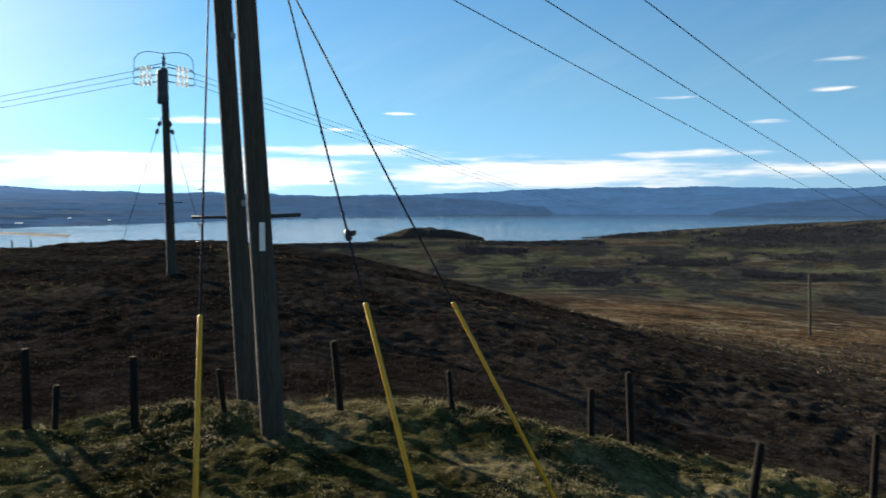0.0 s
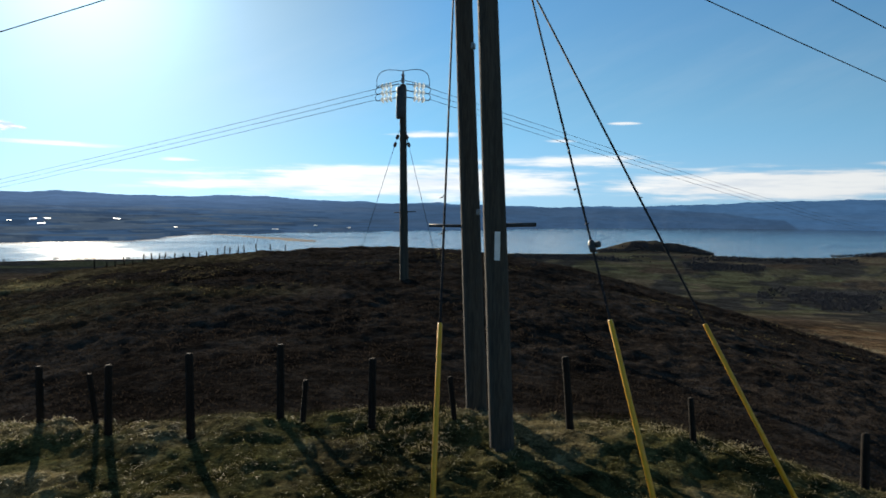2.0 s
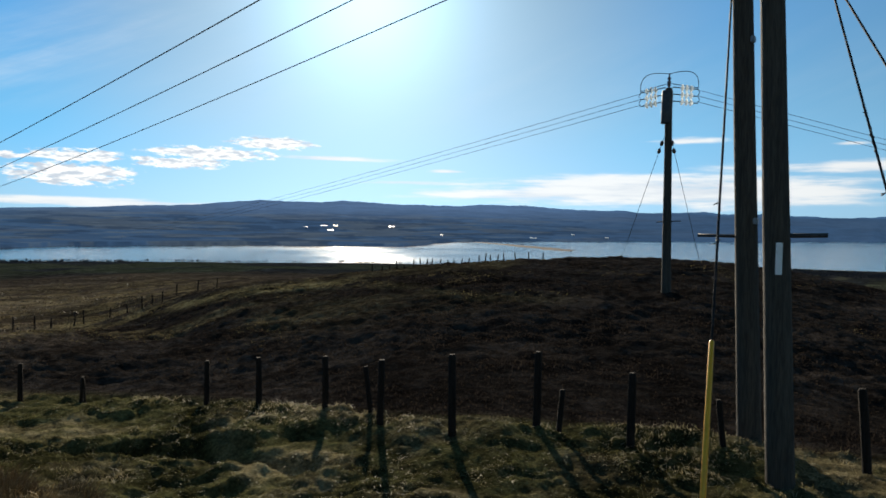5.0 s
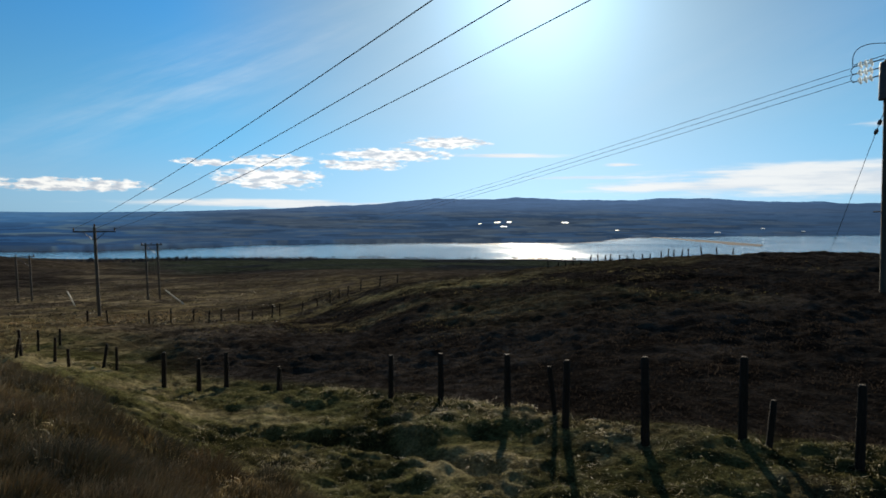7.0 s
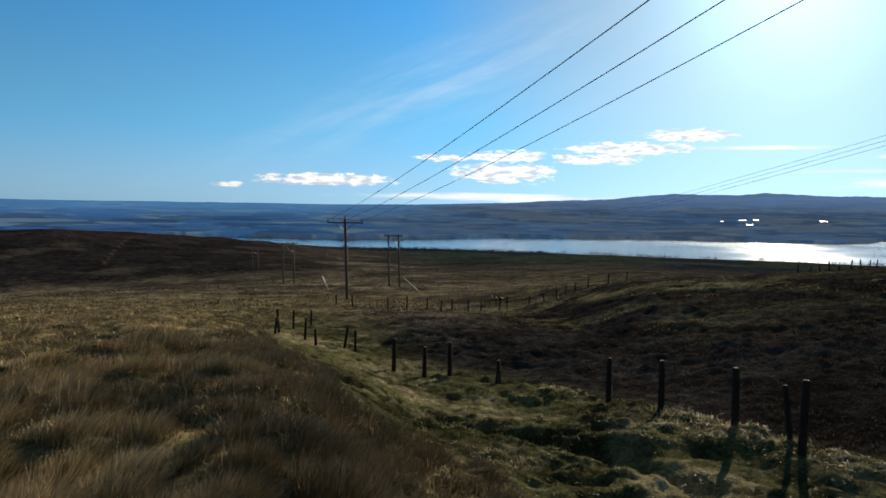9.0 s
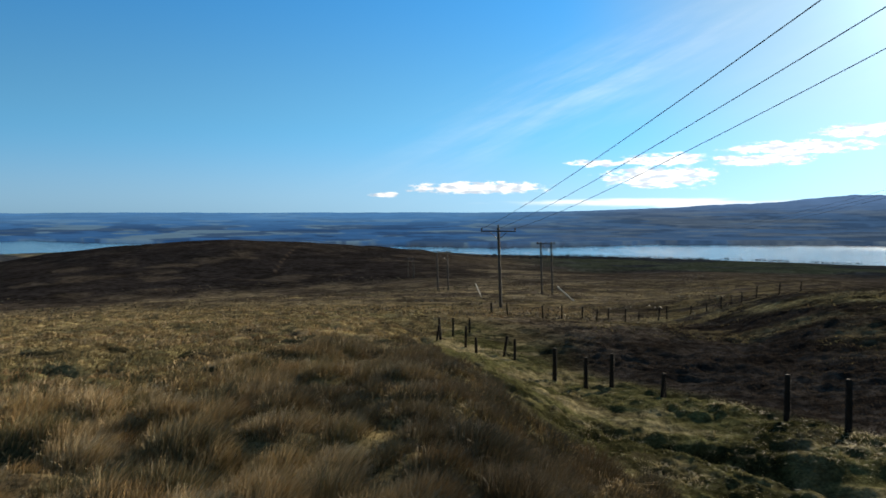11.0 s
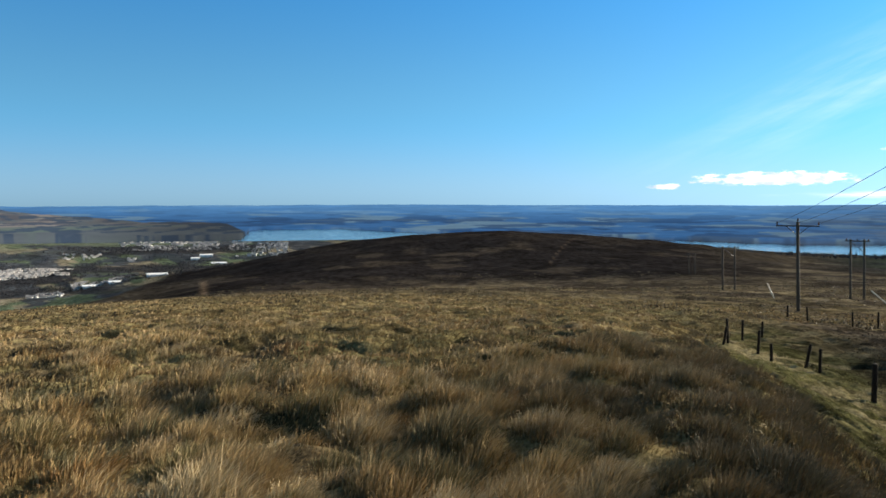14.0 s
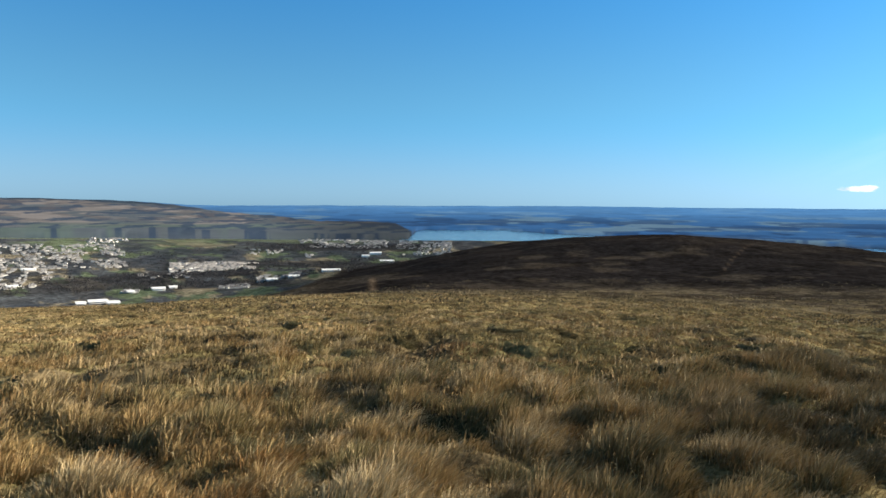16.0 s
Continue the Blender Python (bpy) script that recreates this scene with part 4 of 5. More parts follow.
# ---------------------------------------------------------------- the single poles


def insulated_pole():
    foot = off(20.5, 26.5, STOOD_2)
    foot.z = max(foot.z, -0.8)
    t = thing("strain_pole", foot, "single wooden power pole with clustered glass insulators on the heath", "power pole")
    h = 7.55
    top = Vector((-0.12, 0, h - 0.45))
    n = top.length
    pole = part("pole", lathe([(0.17, -0.6)] + [(0.165 - 0.05 * k / 6, n * k / 6) for k in range(7)] + [(0.09, n + 0.04)], 16, (0, 0, 0), top, 0.02), POLE_WOOD, t)
    part("sleeve", lathe([(0.18, 0), (0.19, 0.04), (0.19, 1.1), (0.17, 1.15)], 14, top - Vector((0.06, 0, 1.2)), top - Vector((0.05, 0, 0))), DARK_STEEL, t, "dark grey metal sleeve")
    part("spike", lathe([(0.035, 0), (0.035, 0.1), (0.08, 0.13), (0.03, 0.18), (0.08, 0.24), (0.03, 0.3), (0.07, 0.36), (0.03, 0.42), (0.02, 0.55)], 10, top, top + Vector((0, 0, 1))),
         BROWN_GLAZE, t, "brown glazed post insulator")
    along = Vector((-0.985, -0.17, 0))
    for sign in (-1, 1):
        for row in range(3):
            start = top + Vector((0, 0, 0.06 - 0.24 * row)) + along * sign * 0.12
            way = (along * sign + Vector((0, 0, -0.16))).normalized()
            s = part("insulator_string", rod(start, start + way * 0.86, 0.02, 6), DARK_STEEL, t)
            for k in range(3):
                c = start + way * (0.3 + 0.15 * k)
                part("disc", lathe([(0.03, 0), (0.115, 0.012), (0.125, 0.04), (0.06, 0.09), (0.025, 0.11)], 12, c, c + way), PORCELAIN, s, "clear glass disc")
            tail = start + way * 0.86
            if row < 2:
                nxt = tail + Vector((0, 0, -0.24))
                part("link", tube([tail, tail.lerp(nxt, 0.5) + along * sign * 0.06, nxt], 0.012), WIRE, t)
        end = top + along * sign * 0.97 + Vector((0, 0, -0.08))
        hop = []
        for k in range(13):
            u = k / 12
            hop.append(end * (1 - u) ** 3 + (end + Vector((0, 0, 0.75)) + along * sign * 0.12) * 3 * u * (1 - u) ** 2 + (top + along * sign * 0.5 + Vector((0, 0, 0.62))) * 3 * u * u * (1 - u)
                       + (top + Vector((0, 0, 0.52))) * u ** 3)
        part("jumper", tube(hop, 0.013), WIRE, t)
        low = [top + along * sign * (0.95 - 0.95 * k / 6) + Vector((0, 0, -0.02 + 0.22 * k / 6)) for k in range(7)]
        part("jumper", tube(low, 0.012), WIRE, t)
    part("step_bar", rod((-0.42, 0, 2.45), (0.42, 0.05, 2.5), 0.02, 6), DARK_STEEL, t)
    for sign, dx in ((-1, -1.6), (1, 1.9)):
        a, b = top + Vector((0.1 * sign, 0, -1.6)), Vector((dx, -1.2, 0))
        b.z = float(ground_z(foot.x + b.x, foot.y + b.y)[0]) - foot.z - 0.05
        part("stay", rod(a, b, 0.009, 5), WIRE, t)
        for k in (0.05, 0.1):
            c = a.lerp(b, k)
            part("egg_insulator", lathe([(0.02, -0.1), (0.06, -0.05), (0.065, 0.05), (0.02, 0.1)], 8, c, c + (b - a).normalized()), BROWN_GLAZE, t)
    return foot + top


PYLON_TOP = insulated_pole()


def tee_pole(name, az, r, height, half, label, group=""):
    """A single pole with one crossarm and three pin insulators."""
    foot = at(az, r)
    t = thing(name, foot, label, "power pole", group)
    way = polar(az - 90, 1, 0)
    lean = -way * 0.035 * height
    top = Vector((lean.x, lean.y, height))
    part("pole", lathe([(0.17, -0.5), (0.165, 0), (0.13, height), (0.08, height + 0.05)], 12, (0, 0, 0), top, 0.02), POLE_WOOD, t)
    if half:
        c = top + Vector((0, 0, -0.35))
        part("crossarm", rod(c - way * half, c + way * half, 0.07, 6), DARK_STEEL, t)
        for s in (-half * 0.95, 0, half * 0.95):
            q = c + way * s + Vector((0, 0, 0.08 if s else 0.4))
            part("insulator", lathe([(0.03, 0), (0.09, 0.05), (0.04, 0.12), (0.09, 0.18), (0.03, 0.3)], 8, q, q + Vector((0, 0, 1))), BROWN_GLAZE, t)
        for s in (-1, 1):
            part("brace", rod(c + way * s * half * 0.55, top + Vector((0, 0, -1.2)), 0.03, 5), DARK_STEEL, t)
    return foot + top + Vector((0, 0, -0.3)), way


def twin_pole(az, r, height, gap, label):
    foot = at(az, r)
    t = thing("twin_pole", foot, label, "power pole", "far twin poles")
    way = polar(az - 90, 1, 0)
    for s in (-0.5, 0.5):
        a = way * gap * s
        part("pole", lathe([(0.15, -0.5), (0.15, 0), (0.12, height)], 10, a, a - way * 0.03 * height + Vector((0, 0, height)), 0.02), POLE_WOOD, t)
    c = Vector((0, 0, height - 0.25)) - way * 0.03 * height
    part("crossarm", rod(c - way * gap * 0.9, c + way * gap * 0.9, 0.08, 6), DARK_STEEL, t)
    part("brace", rod(c - way * gap * 0.45 - Vector((0, 0, 0.1)), c + way * gap * 0.45 - Vector((0, 0, 1.3)), 0.04, 5), DARK_STEEL, t)
    for s in (-0.8, 0, 0.8):
        q = c + way * gap * s
        part("insulator", lathe([(0.03, 0), (0.09, 0.05), (0.04, 0.12), (0.09, 0.18), (0.03, 0.3)], 8, q, q + Vector((0, 0, 1))), BROWN_GLAZE, t)


MAST_TOP, MAST_WAY = tee_pole("tee_pole", 77.15, 72, 8.0, 1.75, "wooden power pole with a crossarm on the moor")
twin_pole(73.5, 105, 7.7, 1.5, "twin wooden power poles with a shared crossarm")
twin_pole(81.8, 118, 6.6, 1.7, "distant twin wooden power poles with crossarm")
twin_pole(84.4, 225, 6.4, 1.7, "faint twin wooden power poles below the dark hill")
PALE = simple("bleached_guard", (0.4, 0.36, 0.28), (0.55, 0.5, 0.4), 0.7, 4.0)


def slant_guard(az0, el0, az1, r):
    """The guard of a far stay, leaning in the heath."""
    foot = at(az1, r)
    t = thing("stay_guard", foot, "pale slanting guard tube of a distant stay", "guy wire", "far stay guards")
    high = polar(az0, r + 2, EYE + (r + 2) * math.tan(radians(el0))) - foot
    part("tube", rod(Vector((0, 0, 0)) - high * 0.1, high, 0.07, 7), PALE, t)


slant_guard(72.7, -5.6, 71.4, 88)
slant_guard(79.2, -5.45, 78.7, 95)
tee_pole("far_pole", -27.75, 100, 7.6, 0.0, "lone slim wooden pole far down the moor")


def overhead(a, b, sag, label, radius=0.013):
    t = thing("overhead_wire", a, label, "power line", "overhead wires")
    part("conductor", moved(line(a, b, radius, sag), -a), WIRE, t)


for s, d, down, up in ((-2.1, 1.7, 0.12, 0.4), (0.0, 0.0, 0.28, 0.47), (2.1, -1.7, 0.3, 0.5)):
    p = ARM_MID + ARM_WAY * s + Vector((0, 0, down))
    overhead(p, MAST_TOP - MAST_WAY * d + Vector((0, 0, 0.2)), 0.5, "overhead conductor slung from the twin poles")
    p = ARM_MID + ARM_WAY * s + Vector((0, 0, up))
    overhead(p, polar(-35.5 - d * 0.9, 92, -1.6), 0.4, "overhead conductor slung from the twin poles")
for k in range(3):
    p = PYLON_TOP + Vector((-0.95, -0.15, -0.1 - 0.2 * k))
    q = PYLON_TOP + Vector((0.95, 0.15, -0.1 - 0.2 * k))
    overhead(p, polar(62, 130, -1.2 - 0.4 * k), 0.6, "thin conductor strung from the strain pole", 0.009)
    overhead(q, polar(-17, 130, -1.2 - 0.4 * k), 0.6, "thin conductor strung from the strain pole", 0.009)

# ---------------------------------------------------------------- the fence
# place, height, lean to the side in degrees
POSTS = [(7.22, 10.28, 1.03, 1), (4.55, 8.45, 0.9, 6), (3.5, 10.26, 1.14, -3), (2.83, 9.98, 0.71, -1), (0.76, 9.7, 0.56, -5), (-0.82, 9.55, 1.0, -5), (-2.35, 9.17, 0.58, -7),
         (-3.33, 8.6, 0.95, 0), (-4.28, 8.45, 0.6, 4), (-4.56, 8.35, 1.0, 0), (-5.35, 7.5, 1.06, -1), (-6.65, 7.5, 0.92, 1), (-7.1, 7.78, 0.7, -7), (-8.0, 7.7, 0.84, -1),
         (-9.65, 7.7, 0.81, -1), (-11.1, 7.65, 0.82, 0), (-14.25, 6.93, 0.55, -3), (-14.0, 6.75, 0.5, 3), (-15.62, 6.27, 0.79, 0), (-15.63, 5.65, 0.78, 0), (-15.94, 5.0, 0.77, 0),
         (-19.2, 4.85, 0.6, 0), (-19.6, 4.63, 0.62, 9), (-19.3, 3.78, 0.42, -2), (-20.7, 3.72, 0.65, 2), (-26.9, 4.97, 0.55, 0), (-25.1, 4.04, 0.65, 0), (-21.2, 3.04, 0.66, -4),
         (-21.0, 2.9, 0.5, 8)]
# a second, further fence across the moor, and one along the brow
MOOR_FENCE = [78.0, 76.7, 73.9, 72.4, 70.8, 69.7, 68.8, 67.5, 66.5, 65.0, 64.4, 62.7, 61.5, 60.5, 59.8, 59.1, 58.1, 56.6, 55.2]
BROW_FENCE = [43.2, 42.4, 41.8, 41.2, 40.6, 39.9, 39.3, 38.8, 38.4, 37.7, 37.1, 36.6, 36.0, 35.4, 34.6, 34.1, 33.7, 33.1, 32.6, 31.7, 30.6, 29.5]


def fence_post(foot, h, lean, seed):
    az = math.degrees(math.atan2(-foot.x, foot.y))
    t = thing("fence_post", foot, "weathered round wooden fence post in rough grass" if h > 0.7 else "short leaning wooden fence stake in grass", "fence post", "fence posts")
    rad = 0.052 if h > 0.7 else 0.038
    side = polar(az - 90, 1, 0)
    top = Vector((0, 0, h)) + side * h * math.tan(radians(lean))
    part("post", lathe([(rad * 1.05, -0.4), (rad * 1.03, 0), (rad, h * 0.5), (rad * 0.95, h - 0.03), (rad * 0.7, h)], 9, (0, 0, 0), top, 0.07, seed), POST_WOOD, t)
    return foot + top


for i, (x, y, h, lean) in enumerate(POSTS):
    fence_post(stand(x, y), h, lean, i)
luck = random.Random(3)
for i, az in enumerate(MOOR_FENCE):
    fence_post(off(az, 46 + 10 * (78 - az) / 20 + luck.uniform(-1, 1), STOOD_7), luck.uniform(0.75, 0.95), luck.uniform(-5, 5), 40 + i)
for i, az in enumerate(BROW_FENCE):
    fence_post(off(az, 43.5 + luck.uniform(-0.5, 0.8), STOOD_7), luck.uniform(0.32, 0.58), luck.uniform(-6, 6), 70 + i)

# ---------------------------------------------------------------- grass, rushes and heather


def blade_material(name, gloss=0.1, through_light=0.06):
    m, n = material(name)
    col = n.add("ShaderNodeAttribute", attribute_name="cover").outputs["Color"]
    near = n.add("ShaderNodeBsdfPrincipled", {"Base Color": col, "Roughness": 0.7, "Specular IOR Level": gloss})
    far = n.add("ShaderNodeBsdfTranslucent", {0: col})
    s = n.add("ShaderNodeMixShader", {0: through_light, 1: near.outputs[0], 2: far.outputs[0]})
    n.add("ShaderNodeOutputMaterial", {0: s.outputs[0]})
    return m


def blades(name, x, y, height, width, lean, spread, root, tip, mat, label, category, seed):
    """Many bent, tapered blades standing on the ground, as one mesh."""
    rs = np.random.RandomState(seed)
    k = len(x)
    z = ground_z(x, y) - 0.02
    turn = rs.rand(k) * 2 * math.pi
    wx, wy = np.cos(turn) * width / 2, np.sin(turn) * width / 2
    a = rs.rand(k) * 2 * math.pi
    s = np.abs(rs.randn(k)) * spread
    bx = (lean[0] + np.cos(a) * s) * height
    by = (lean[1] + np.sin(a) * s) * height
    low = np.stack([x, y, z], 1)
    side = np.stack([wx, wy, 0 * wx], 1)
    mid = low + np.stack([bx * 0.35, by * 0.35, height * 0.6], 1)
    top = low + np.stack([bx, by, height * (1 - 0.25 * np.clip(np.hypot(bx, by) / height, 0, 1.5))], 1)
    v = np.stack([low - side, low + side, mid + side * 0.8, mid - side * 0.8, top + side * 0.15, top - side * 0.15], 1).reshape(-1, 3)
    i = np.arange(k)[:, None] * 6
    f = np.concatenate([i + np.array([[0, 1, 2, 3]]), i + np.array([[3, 2, 4, 5]])], 0)
    me = raw_mesh(name, v, f)
    c = np.stack([root, root, root * 0.4 + tip * 0.6, root * 0.4 + tip * 0.6, tip, tip], 1).reshape(-1, 3)
    paint(me, "cover", c)
    me.materials.append(mat)
    return tagged(new(name, me), label, category, kind="stuff")


def scatter(count, az0, az1, r0, r1, power, seed):
    rs = np.random.RandomState(seed)
    az = az0 + (az1 - az0) * rs.rand(count)
    r = (r0 ** power + (r1 ** power - r0 ** power) * rs.rand(count)) ** (1 / power)
    return az, r, -np.sin(np.radians(az)) * r, np.cos(np.radians(az)) * r, rs


def tones(rs, n, table):
    """One of several colours for each blade, a little varied."""
    t = np.array(table) * 0.9
    return t[rs.randint(0, len(t), n)] * (0.7 + 0.6 * rs.rand(n))[:, None]


WIND = (-math.sin(radians(24)) * 0.3, math.cos(radians(24)) * 0.3)
GRASS, SPRIG = blade_material("dry_grass_blade", 0.1, 0.1), blade_material("heather_sprig", 0.0, 0.3)
TURF = blade_material("turf_blade", 0.25, 0.28)

def by_clump(own, rs, table):
    """A colour for each blade, mostly that of its clump, a little varied."""
    t = np.array(table)
    pick = (own * len(t) * 0.999).astype(int)
    stray = rs.rand(len(own)) < 0.25
    pick = np.where(stray, rs.randint(0, len(t), len(own)), pick)
    return t[pick] * (0.7 + 0.6 * rs.rand(len(own)))[:, None]


# tall straw-coloured grass in tussocks on the camera's side
az, r, x, y, rs = scatter(680000, 46, 152, 2.6, 30, 0.5, 11)
high, ox, oy, own = tussocks(x, y, 0.42, 21)
wide = fnoise(x * 0.55 + 31, y * 0.55, 3)
reach = np.interp(az, [46, 76, 90, 100, 152], [30, 26, 15, 9.0, 8.0])
lone = smooth(fnoise(x * 0.35 + 3, y * 0.35 + 8, 3), 0.57, 0.63)
inside = np.clip(smooth(reach - r, -1.5, 1.5) * smooth(wide, 0.12, 0.26) + 0.75 * lone, 0, 1)
keep = (az > moor_edge(r) + 3 * (wide - 0.5)) & (rs.rand(len(x)) < inside * (0.3 + 0.7 * smooth(high, 0.05, 0.4)))
az, r, x, y, high, ox, oy, own, wide = [q[keep] for q in (az, r, x, y, high, ox, oy, own, wide)]
STRAW = [(0.43, 0.31, 0.16), (0.5, 0.38, 0.22), (0.36, 0.24, 0.11), (0.42, 0.3, 0.14), (0.29, 0.17, 0.07), (0.2, 0.165, 0.078), (0.54, 0.43, 0.26), (0.13, 0.122, 0.07)]
# rush browns, darkened further to mimic grass seen against the sun
RUSH_BACKLIT = [(0.1, 0.08, 0.048), (0.078, 0.07, 0.048), (0.125, 0.082, 0.042), (0.056, 0.054, 0.04), (0.19, 0.15, 0.095), (0.082, 0.06, 0.036)]
rushes = (1 - smooth(az + 40 * (wide - 0.5), 76, 112))[:, None]
tip = by_clump(own, rs, STRAW) * (1 - rushes) + rushes * by_clump((own * 7.3) % 1, rs, RUSH_BACKLIT)
patchy = (0.72 + 0.56 * fnoise(x * 0.9 + 17, y * 0.9, 3))[:, None]
tip = tip * patchy
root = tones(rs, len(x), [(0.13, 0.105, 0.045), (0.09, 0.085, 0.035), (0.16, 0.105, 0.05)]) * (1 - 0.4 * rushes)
lean = (WIND[0] * 1.1 + 0.5 * ox, WIND[1] * 1.1 + 0.5 * oy)
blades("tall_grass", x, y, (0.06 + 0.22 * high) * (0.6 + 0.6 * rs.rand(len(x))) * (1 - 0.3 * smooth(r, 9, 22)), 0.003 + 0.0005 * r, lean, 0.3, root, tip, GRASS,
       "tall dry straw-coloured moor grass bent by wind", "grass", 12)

# short moor grass further out, thick on the low tussocks
az, r, x, y, rs = scatter(230000, 52, 152, 6, 75, 0.5, 21)
high, ox, oy, own = tussocks(x, y, 0.85, 3)
keep = (az > moor_edge(r)) & (rs.rand(len(x)) < 0.2 + 0.8 * smooth(high, 0.1, 0.45))
az, r, x, y, high, ox, oy, own = [q[keep] for q in (az, r, x, y, high, ox, oy, own)]
g = (smooth(fnoise(x * 0.3, y * 0.3, 4), 0.42, 0.58) * 0.8)[:, None]
tip = by_clump(own, rs, [(0.42, 0.3, 0.15), (0.35, 0.25, 0.12), (0.47, 0.35, 0.2), (0.29, 0.2, 0.095), (0.24, 0.15, 0.07)]) * (1 - g) + g * by_clump(own, rs, [(0.2, 0.16, 0.07), (0.27, 0.2, 0.095), (0.13, 0.1, 0.048)])
tip = tip * (0.6 + 0.8 * fnoise(x * 0.16 + 5, y * 0.16, 4))[:, None]
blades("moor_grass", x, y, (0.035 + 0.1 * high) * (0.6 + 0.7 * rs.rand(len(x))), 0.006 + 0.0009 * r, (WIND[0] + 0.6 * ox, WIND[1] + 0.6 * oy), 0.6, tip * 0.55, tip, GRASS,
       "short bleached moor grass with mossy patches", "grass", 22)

# coarse tufts on the far moor and down the slope
az, r, x, y, rs = scatter(110000, -42, 140, 34, 230, 0.5, 51)
lot = fnoise(x * 0.35 + 12, y * 0.35, 4)
keep = ((az < 4) & (r < 150) & (r > 44) | (az > 60) & (r > 40)) & (rs.rand(len(x)) < smooth(lot, 0.4, 0.58))
az, r, x, y, lot = [q[keep] for q in (az, r, x, y, lot)]
g = smooth(fnoise(x * 0.08 + 2, y * 0.08, 3), 0.42, 0.58)[:, None]
tip = tones(rs, len(x), [(0.2, 0.16, 0.09), (0.15, 0.115, 0.07), (0.27, 0.22, 0.13)]) * (1 - g) + g * tones(rs, len(x), [(0.08, 0.064, 0.045), (0.06, 0.05, 0.038), (0.11, 0.1, 0.055)])
blades("coarse_grass", x, y, (0.08 + 0.2 * rs.rand(len(x))) * (0.3 + lot), 0.02 + 0.0011 * r, WIND, 0.8, tip * 0.6, tip, GRASS,
       "coarse tufts of bleached and brown moor grass", "grass", 52)

# mossy turf inside the fence
az, r, x, y, rs = scatter(330000, -40, 84, 4.5, 24, 0.6, 31)
fr = fr_of(az)
keep = (r < fr * 1.04) & (az < moor_edge(r) + 2)
az, r, x, y = [q[keep] for q in (az, r, x, y)]
dry = smooth(fnoise(x * 1.2 + 9, y * 1.2, 4) + 0.2 * smooth(r, fr_of(az) * 0.88, fr_of(az) * 0.98) + 0.16 * smooth(x, 0.0, 1.5) - 0.08 * smooth(az, 45, 60), 0.52, 0.68)[:, None] * 0.75
crown = 0.25 + 1.1 * hummocks(x, y) + 1.6 * np.maximum(0, fnoise(x * 3.1 + 15, y * 3.1, 3) - 0.5)
tip = tones(rs, len(x), [(0.13, 0.128, 0.04), (0.17, 0.158, 0.054), (0.22, 0.19, 0.08)]) * (1 - dry) + dry * tones(rs, len(x), [(0.36, 0.3, 0.17), (0.28, 0.225, 0.12), (0.46, 0.39, 0.25)])
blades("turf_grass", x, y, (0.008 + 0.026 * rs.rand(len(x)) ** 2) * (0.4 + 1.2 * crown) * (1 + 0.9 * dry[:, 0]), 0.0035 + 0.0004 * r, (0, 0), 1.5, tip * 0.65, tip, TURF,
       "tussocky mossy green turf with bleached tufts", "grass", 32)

# heather on the knoll
az, r, x, y, rs = scatter(230000, -42, 76, 9.5, 64, 0.6, 41)
fr = fr_of(az)
keep = (r > fr * 1.04) & (az < 76 - 10 * rs.rand(len(az)))
az, r, x, y = [q[keep] for q in (az, r, x, y)]
pale = smooth(fnoise(x * 0.33 + 5, y * 0.33, 4), 0.6, 0.7) * smooth(r, 18, 28) * 0.6
pale = np.maximum(pale, crest_band(az, np.degrees(np.arctan2(ground_z(x, y) - EYE, r))) * smooth(r, 17, 22) * smooth(fnoise(x * 0.5 + 8, y * 0.5, 3), 0.35, 0.55))
pale = (rs.rand(len(x)) < pale)[:, None]
tip = np.where(pale, tones(rs, len(x), [(0.19, 0.155, 0.08), (0.14, 0.112, 0.058), (0.13, 0.12, 0.055)]), tones(rs, len(x), [(0.033, 0.027, 0.023), (0.027, 0.022, 0.02), (0.042, 0.033, 0.026)]))
blades("heather", x, y, (0.025 + 0.06 * rs.rand(len(x))) * (0.4 + 1.2 * fnoise(x * 0.8, y * 0.8)), 0.011 + 0.0007 * r, (0, 0), 1.6, tip * 0.8, tip, SPRIG,
       "dark brown winter heather covering the knoll", "heather", 42)

# ---------------------------------------------------------------- woods, town and far buildings


def land_at(az, el):
    """The first distance, beyond the moor, at which the land shows at that elevation."""
    r = np.geomspace(170, 2250, 260)
    a = np.full(len(r), radians(az))
    z = ground_z(-np.sin(a) * r, np.cos(a) * r)
    e = np.degrees(np.arctan2(z - EYE, r))
    peak = np.maximum.accumulate(e)
    return float(np.interp(el, peak + np.arange(len(r)) * 1e-7, r))


# bare twigs, their tone lightened and blued to carry haze
LEAF = simple("hazed_bare_winter_wood", (0.042, 0.044, 0.052), (0.07, 0.069, 0.074), 0.95, 0.4, bump=0.0, spec=0.0)


def on_ground(spots):
    """Places on the land at pairs of azimuth and distance."""
    s = np.array(spots)
    x, y = -np.sin(np.radians(s[:, 0])) * s[:, 1], np.cos(np.radians(s[:, 0])) * s[:, 1]
    return [Vector(q) for q in np.stack([x, y, ground_z(x, y)], 1)]


